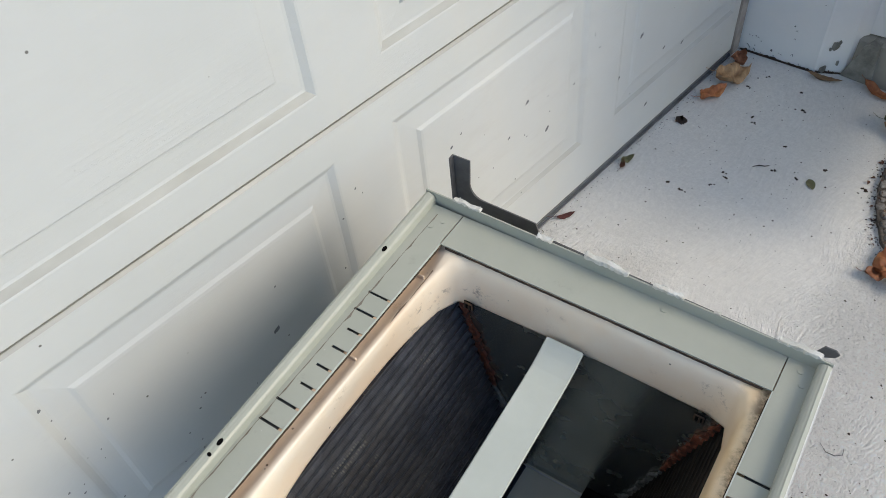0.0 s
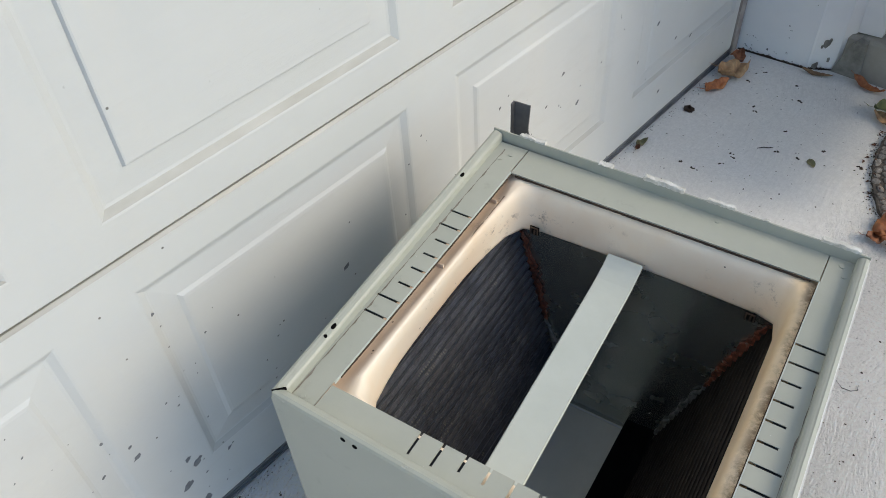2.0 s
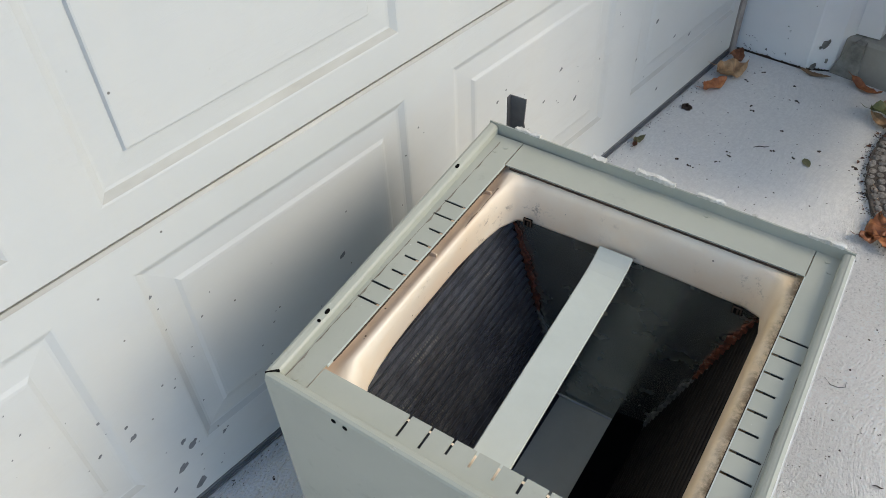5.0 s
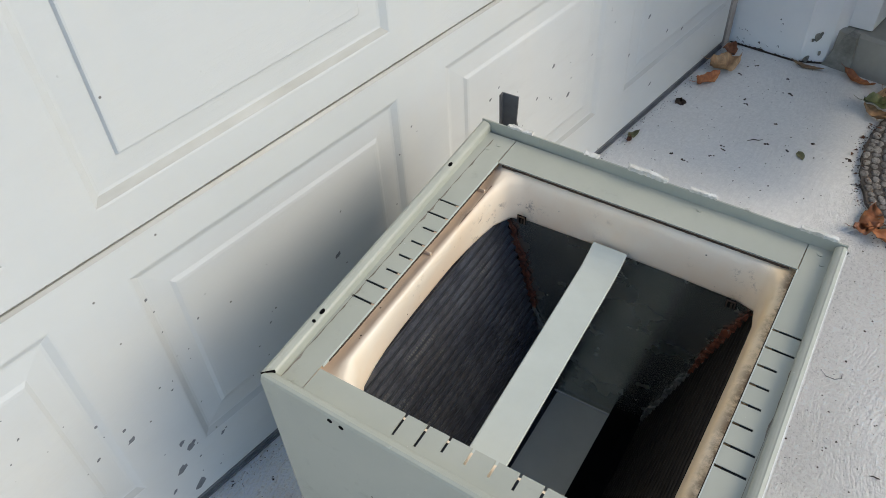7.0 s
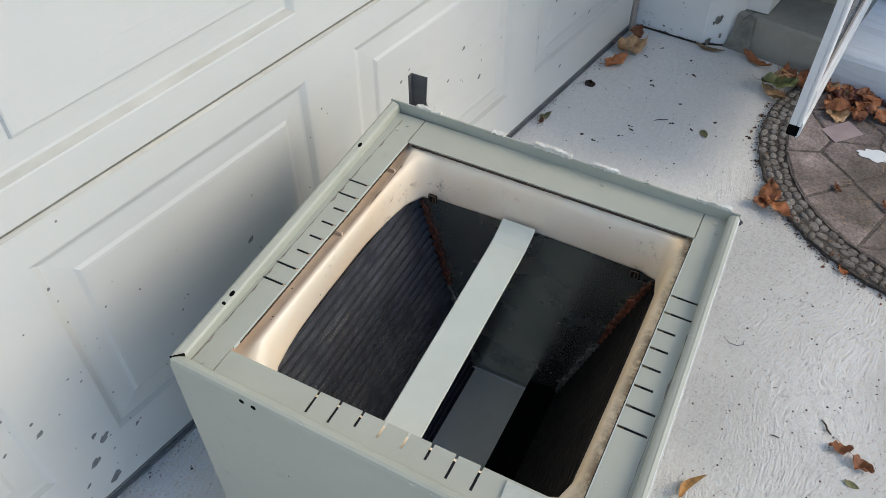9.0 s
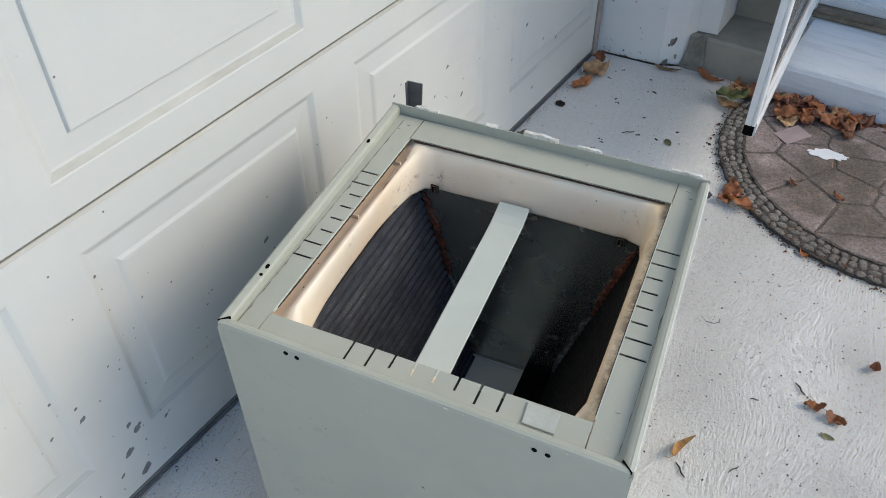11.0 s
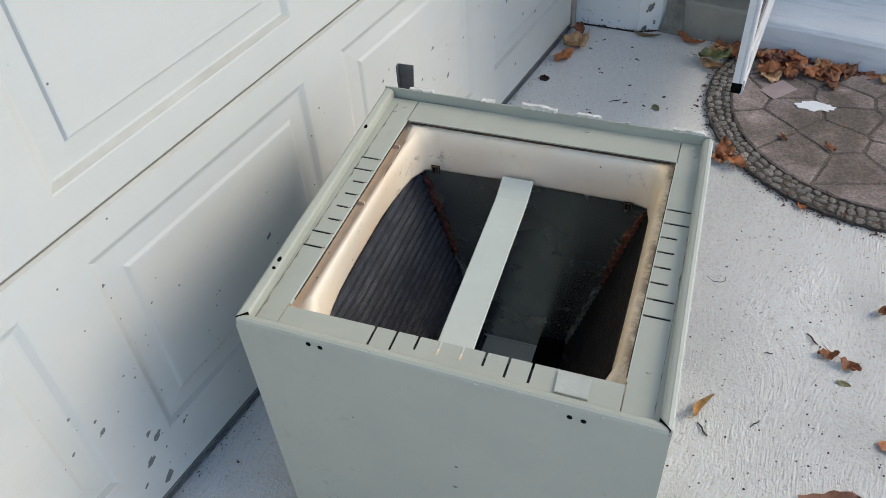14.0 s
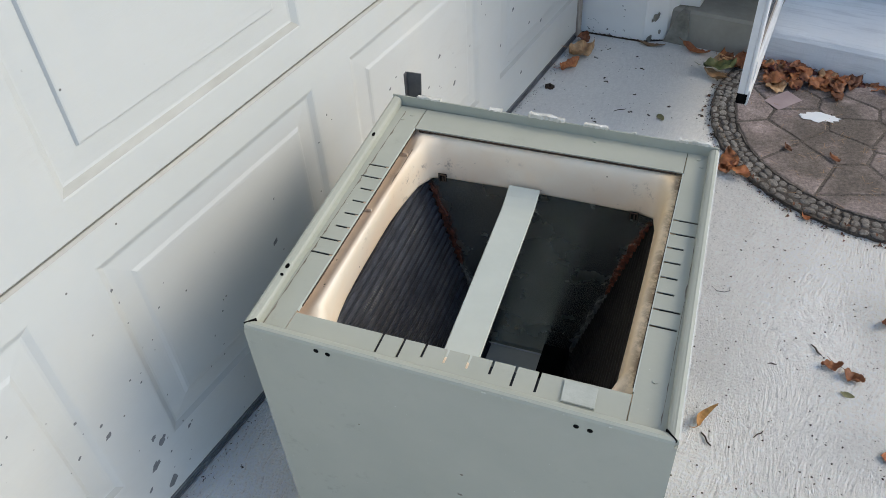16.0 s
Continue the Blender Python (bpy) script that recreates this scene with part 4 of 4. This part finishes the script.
part("top_rail", box(-TH + 0.001, TH - 0.001, 0.0425, WIDE - 0.0455, Z1 - 0.06, Z1, 0.002), ALU, screen)
part("screen_mesh", box(-0.0004, 0.0004, 0.0425, WIDE - 0.0455, Z0 + 0.0645, Z1 - 0.0605), SCREEN, screen, "grey woven insect screen")
part("glazing_bead", box(0.0032, 0.009, 0.0425, WIDE - 0.0455, Z0 + 0.0645, Z0 + 0.074, 0.002), TRIM_DIRTY, screen)
sweep = part("door_sweep", prism([(TH - 0.003, Z0 - 0.030), (TH + 0.0006, Z0 - 0.031), (TH + 0.0035, Z0 - 0.022), (TH + 0.0035, Z0 + 0.006), (TH + 0.0006, Z0 + 0.009), (TH + 0.0006, Z0 - 0.004), (TH - 0.003, Z0 - 0.004)], 0.004, WIDE - 0.01, 1), ALU, screen, "yellowed white door sweep")
part("sweep_lip", box(TH - 0.0075, TH - 0.0035, 0.034, WIDE - 0.01, Z0 - 0.034, Z0 - 0.001, 0.001, 1), TRIM_DIRTY, sweep)
for z in (0.235, 0.285):
    part("screw", disc(0.0039, z, -0.0008, 0.0024, 0.002, 1), ALU, screen)
part("hinge_post", box(-0.016, 0.016, WIDE + 0.002, WIDE + 0.03, 0.102, Z1 + 0.05, 0.002), ALU, screen)

# ---- leaves and litter ----
def leaf_mesh(rng, length, width, curl, wave, lobes=0.0, stem=0.25):
    bm = bmesh.new()
    nl, nw = 14, 6
    twist = rng.uniform(-1.2, 1.2)
    skew = rng.uniform(-0.25, 0.25)
    rows = []
    for i in range(nl + 1):
        s = i / nl
        half = width / 2 * (math.sin(math.pi * min(1, s ** 0.75)) ** 0.8) * (1 + lobes * math.sin(s * 19 + rng.random()))
        half = max(half, 0.0006)
        bend = curl * (s - 0.5) ** 2 * length
        row = []
        for j in range(nw + 1):
            w = -1 + 2 * j / nw
            z = bend + 0.35 * curl * half * w * w + wave * width * noise.noise(Vector((s * 3.1 + wave * 50, w * 1.4, length * 90))) + twist * half * w * (s - 0.4) + 0.5 * wave * width * noise.noise(Vector((s * 7, w * 3, length * 170)))
            row.append(bm.verts.new((length * (s - 0.5) + 0.04 * length * w * w, half * w + skew * length * (s - 0.5) ** 2, z)))
        rows.append(row)
    for a, b in zip(rows, rows[1:]):
        for j in range(nw):
            bm.faces.new((a[j], a[j + 1], b[j + 1], b[j]))
    z0 = min(v.co.z for v in bm.verts)
    if stem:
        p = rows[0][nw // 2].co
        wire([p, p + Vector((-0.5 * stem * length, 0.05 * length, 0.0)), p + Vector((-stem * length, 0.16 * length, 0.004))], 0.0007, bm, 5)
    for v in bm.verts:
        v.co.z -= z0
    me = bpy.data.meshes.new("leaf")
    bm.to_mesh(me)
    bm.free()
    me.shade_smooth()
    return me


def leaf(rng, x, y, z, length, width, turn, mat_, label, curl=0.5, wave=0.25, tilt=(0, 0), lobes=0.0, stem=0.25, group="fallen leaves"):
    me = leaf_mesh(rng, 0.9 * length, 0.9 * width, curl, wave, lobes, stem)
    me.materials.append(mat_)
    ob = new("leaf", me)
    m = pose(0, 0, 0, tilt[0], tilt[1], turn)
    low = min((m @ v.co).z for v in me.vertices)
    ob.matrix_world = Matrix.Translation((x, y, z - low)) @ m
    return tagged(ob, label, "leaf", group)


rng = random.Random(17)
leaf(rng, 0.050, 1.312, 0.0, 0.100, 0.068, 60, LEAF_TAN, "curled dry tan leaf in the door's corner", 0.7, 0.35, (8, 4))
leaf(rng, 0.046, 1.232, 0.0, 0.085, 0.042, 72, LEAF_ORANGE, "dry orange-brown leaf against the garage door", 0.6, 0.3)
leaf(rng, 0.028, 1.372, 0.004, 0.07, 0.04, 100, LEAF_BROWN, "dry brown leaf in the door's corner", 0.8, 0.4, (30, 0))
leaf(rng, 0.218, 1.441, 0.0, 0.085, 0.026, 12, LEAF_TAN, "narrow dry tan leaf at the wall's foot", 0.6, 0.2, stem=0)
leaf(rng, 0.340, 1.455, 0.0, 0.100, 0.030, -16, LEAF_ORANGE, "narrow curled orange-brown leaf by the step", 0.8, 0.3)
leaf(rng, 0.359, 1.100, 0.0, 0.034, 0.021, -50, LEAF_OLIVE, "small flat olive-green leaf on concrete", 0.15, 0.05, stem=0)
leaf(rng, 0.717, 0.244, 0.0, 0.070, 0.016, 74, LEAF_AMBER, "curled yellow-tan leaf on pale concrete", 1.5, 0.3, (24, 0))
leaf(rng, 0.896, 0.462, 0.0, 0.042, 0.022, 200, LEAF_ORANGE, "small torn orange leaf on pale concrete", 0.9, 0.4, lobes=0.3, stem=0)
leaf(rng, 0.934, 0.452, 0.0, 0.042, 0.028, -10, LEAF_ORANGE, "small curled brown leaf with a long stem", 0.9, 0.4, stem=0.9)
leaf(rng, 0.932, 0.411, 0.0, 0.028, 0.014, 0, LEAF_OLIVE, "small yellow-green leaf on concrete", 0.2, 0.1, stem=0)
leaf(rng, 0.955, 0.165, 0.0, 0.108, 0.036, 205, LEAF_RUSSET, "broad flat red-brown leaf on pale concrete", 0.2, 0.16, lobes=0.10, stem=0)
leaf(rng, 1.027, 0.309, 0.0, 0.056, 0.034, 4, LEAF_ORANGE, "flat orange-brown leaf on pale concrete", 0.15, 0.12, lobes=0.12, stem=0)
leaf(rng, 0.968, 0.612, 0.0, 0.030, 0.022, 80, LEAF_ORANGE, "small curled orange leaf on pale concrete", 1.1, 0.4, stem=0)
leaf(rng, 0.768, 0.866, 0.0, 0.040, 0.024, 120, LEAF_ORANGE, "small orange leaf at the mat's edge", 0.8, 0.3, stem=0.3)
for x, y, l, w, a, m in ((0.566, 0.985, 0.085, 0.05, 100, LEAF_ORANGE), (0.596, 0.948, 0.075, 0.042, 155, LEAF_ORANGE), (0.566, 0.95, 0.06, 0.035, 45, LEAF_BROWN)):
    leaf(rng, x, y, 0.002 + 0.008 * rng.random(), l, w, a, m, "curled orange-brown leaf at the mat's edge", 0.5, 0.32, (rng.uniform(-9, 9), rng.uniform(-8, 8)))
leaf(rng, 0.678, 1.081, 0.014, 0.036, 0.017, 130, LEAF_BROWN, "small brown leaf on the doormat", 0.7, 0.3, stem=0)
leaf(rng, 0.784, 1.085, 0.014, 0.040, 0.020, 140, LEAF_ORANGE, "small orange leaf on the doormat", 0.6, 0.3, stem=0)
leaf(rng, 0.905, 1.335, 0.014, 0.062, 0.050, 20, LEAF_OLIVE, "lobed pale green leaf on the doormat", 0.35, 0.3, lobes=0.25)
leaf(rng, 0.430, 1.375, 0.010, 0.095, 0.065, 25, LEAF_GREEN, "large half-green leaf beside the doormat", 0.5, 0.35, (6, -5))
leaf(rng, 0.432, 1.340, 0.004, 0.080, 0.040, 160, LEAF_TAN, "dry tan leaf beside the doormat", 0.6, 0.3)
leaf(rng, 0.588, 1.334, 0.016, 0.062, 0.056, 30, LEAF_TAN, "broad dry tan leaf on the doormat", 0.3, 0.2, lobes=0.15, stem=0)
pile_mats = [LEAF_BROWN, LEAF_ORANGE, LEAF_RED, LEAF_ORANGE, LEAF_BROWN, LEAF_ORANGE, LEAF_TAN]
for i in range(72):
    s = rng.random()
    x = 0.42 + 0.36 * s if i < 62 else rng.uniform(0.74, 1.0)
    spread = 0.085 if 0.56 < x < 0.76 else 0.03
    y = 1.470 - spread * 1.25 * rng.random() ** 1.2
    on_mat = 0.013 if math.hypot(x - MX, y - MY) < MR and y < MCUT else 0.001
    m = rng.choice(pile_mats)
    kind = {LEAF_BROWN: "dry brown leaf", LEAF_ORANGE: "dry orange leaf", LEAF_RED: "dark red-brown leaf", LEAF_TAN: "dry tan leaf"}[m]
    leaf(rng, x, y - 0.012, on_mat + 0.007 * rng.random() * (1 if i < 62 else 0.1), rng.uniform(0.045, 0.09), rng.uniform(0.026, 0.052), rng.uniform(0, 360), m, kind + " in the drift along the step", rng.uniform(-0.2, 0.5), 0.32, (rng.uniform(-10, 10), rng.uniform(-9, 9)), rng.choice((0, 0, 0.1)), rng.choice((0, 0, 0.25)), "leaf drift")

pts = [(0.05 * math.cos(a) * (0.75 + 0.35 * rng.random()), 0.021 * math.sin(a) * (0.7 + 0.5 * rng.random())) for a in [2 * math.pi * i / 26 for i in range(26)]]
paper = tagged(part("paper_scrap", prism(pts, 0, 0.0008, 2), PAPER), "torn white paper scrap on the doormat", "paper")
paper.matrix_world = pose(0.718, 1.246, 0.0152, 1, 1, 18)
card = tagged(part("card_scrap", box(-0.040, 0.040, -0.026, 0.026, 0, 0.001), PINK), "faded pink card lying on the doormat", "card")
card.matrix_world = pose(0.620, 1.285, 0.0152, 1, -1, 57)
hair = tagged(part("wire_scrap", wire([(0, 0, 0.001), (0.012, -0.012, 0.002), (0.026, -0.013, 0.004), (0.036, -0.004, 0.002), (0.035, 0.008, 0.001)], 0.0008), DARK), "thin bent dark wire scrap on concrete", "wire")
hair.matrix_world = pose(0.645, 0.568, 0, 0, 0, 10)
for x, y, a, l in ((0.862, 0.490, -48, 0.030), (0.817, 0.256, 55, 0.024), (0.738, 0.205, -48, 0.030), (0.255, 1.085, 35, 0.035), (0.80, 0.42, 10, 0.016)):
    tw = tagged(part("twig", wire([(-l / 2, 0, 0.0015), (-0.1 * l, 0.08 * l, 0.003), (0.2 * l, 0.02 * l, 0.003), (l / 2, 0.15 * l, 0.0015)], 0.0016 if a < 0 else 0.0011), SOIL), "short dark twig on pale concrete", "twig", "twigs")
    tw.matrix_world = pose(x, y, 0, 0, 0, a)
leaf(rng, 0.022, 0.928, 0.0, 0.040, 0.020, 75, LEAF_OLIVE, "small olive leaf at the garage door's foot", 0.6, 0.35, (14, 0), stem=0)
leaf(rng, 0.026, 0.905, 0.0, 0.030, 0.014, 110, LEAF_BROWN, "small brown leaf at the garage door's foot", 0.7, 0.4, stem=0.4)
leaf(rng, 0.022, 0.708, 0.0, 0.046, 0.014, 62, LEAF_RED, "narrow dark red leaf at the garage door's foot", 0.9, 0.4, (10, 0), stem=0.5)
clump = bmesh.new()
for i in range(14):
    pts = [(0.010 * rng.uniform(-1, 1) + a, 0.009 * rng.uniform(-1, 1) + b) for a, b in blob(rng, 0.004, 6)]
    prism(pts, 0, 0.003 + 0.005 * rng.random(), 2, 0, clump)
clump = tagged(part("dirt_clump", clump, SOIL), "small dark dirt clump on pale concrete", "dirt")
clump.matrix_world = pose(0.042, 1.112, 0)

# crumbs scattered over the concrete, thicker along the mat's edge and the door's foot
rng = random.Random(33)
verts, faces = [], []


def crumb(x, y, r):
    k = len(verts)
    for i in range(5):
        a = 2 * math.pi * i / 5 + rng.random()
        verts.append((x + r * math.cos(a) * rng.uniform(0.6, 1.2), y + r * math.sin(a) * rng.uniform(0.6, 1.2), 0.0002))
    verts.append((x, y, r * rng.uniform(0.6, 1.0)))
    for i in range(5):
        faces.append((k + i, k + (i + 1) % 5, k + 5))


for i in range(800):
    crumb(rng.uniform(0.02, 1.25), rng.uniform(-0.6, 1.44), rng.choice((0.0009, 0.0011, 0.0013, 0.0015, 0.0018, 0.0025)))
CLODS = [(0.203, 1.023), (0.21, 1.011), (0.203, 0.978), (0.158, 0.925), (0.124, 0.924), (0.098, 1.312), (0.159, 1.222), (0.174, 1.206), (0.235, 1.305), (0.202, 1.364), (0.115, 1.371), (0.331, 1.096), (0.28, 1.093), (0.264, 1.175), (0.363, 1.158), (0.452, 1.149), (0.446, 1.155), (0.454, 1.273)]
for x, y in CLODS:
    for k in range(3):
        crumb(x + rng.gauss(0, 0.0025), y + rng.gauss(0, 0.0025), rng.uniform(0.0022, 0.0042))
for i in range(420):
    a = rng.uniform(math.pi * 0.93, math.pi * 1.75)
    r = MR + abs(rng.gauss(0, 0.010)) + 0.001
    crumb(MX + r * math.cos(a), MY + r * math.sin(a), rng.uniform(0.0008, 0.0024))
for i in range(420):
    crumb(rng.uniform(0.66, 1.25), rng.uniform(-0.3, 0.95), rng.choice((0.0011, 0.0014, 0.0018, 0.0024)))
for i in range(700):
    crumb(rng.uniform(0.45, 1.35), 1.466 - abs(rng.gauss(0, 0.009)), rng.uniform(0.001, 0.0035))
for i in range(260):
    crumb(0.006 + abs(rng.gauss(0, 0.012)), rng.uniform(-0.5, 1.43), rng.uniform(0.0008, 0.002))
for i in range(1500):
    a, r = rng.uniform(0, 2 * math.pi), MR * math.sqrt(rng.random())
    x, y = MX + r * math.cos(a), MY + r * math.sin(a)
    if y < MCUT - 0.01 and x < 1.15:
        k = len(verts)
        crumb(x, y, rng.uniform(0.0006, 0.0016))
        for v in range(k, len(verts)):
            verts[v] = (verts[v][0], verts[v][1], verts[v][2] + 0.0137)
me = bpy.data.meshes.new("crumbs")
me.from_pydata(verts, [], faces)
me.materials.append(SOIL)
tagged(new("crumbs", me), "dark soil crumbs scattered over pale concrete", "dirt", kind="stuff")

# small torn leaf bits gathered along the mat's edge
verts, faces = [], []
for i in range(130):
    a = rng.uniform(math.pi * 0.95, math.pi * 1.7)
    r = MR + rng.gauss(0.004, 0.010)
    x, y, z = MX + r * math.cos(a), MY + r * math.sin(a), 0.0012 if r > MR else 0.0155
    d, q = rng.uniform(0, math.pi), rng.uniform(0.0015, 0.0065)
    k = len(verts)
    for sx, sy, up in ((-1, -0.3, 0), (0.2, -0.55, 0.3), (1, 0.1, 0.1), (0.1, 0.5, 0.7)):
        verts.append((x + q * (sx * math.cos(d) - sy * math.sin(d)), y + q * (sx * math.sin(d) + sy * math.cos(d)), z + q * up))
    faces.append((k, k + 1, k + 2, k + 3))
me = bpy.data.meshes.new("leaf_bits")
me.from_pydata(verts, [], faces)
me.materials.append(LEAF_BITS)
tagged(new("leaf_bits", me), "torn red-brown leaf bits along the doormat's edge", "leaf bits", kind="stuff")

# pale straw bits on the mat
verts, faces = [], []
for i in range(170):
    a, r = rng.uniform(math.pi * 0.9, math.pi * 1.9), MR * rng.uniform(0.3, 0.97)
    x, y = MX + r * math.cos(a), MY + r * math.sin(a)
    d, l, w = rng.uniform(0, math.pi), rng.uniform(0.003, 0.012), 0.0005
    k = len(verts)
    for sx, sy in ((-1, -1), (1, -1), (1, 1), (-1, 1)):
        verts.append((x + sx * l * math.cos(d) - sy * w * math.sin(d), y + sx * l * math.sin(d) + sy * w * math.cos(d), 0.0150 + 0.0012 * (sx > 0)))
    faces.append((k, k + 1, k + 2, k + 3))
me = bpy.data.meshes.new("straw")
me.from_pydata(verts, [], faces)
me.materials.append(LEAF_TAN)
tagged(new("straw", me), "pale dry straw bits on the doormat", "straw", kind="stuff")
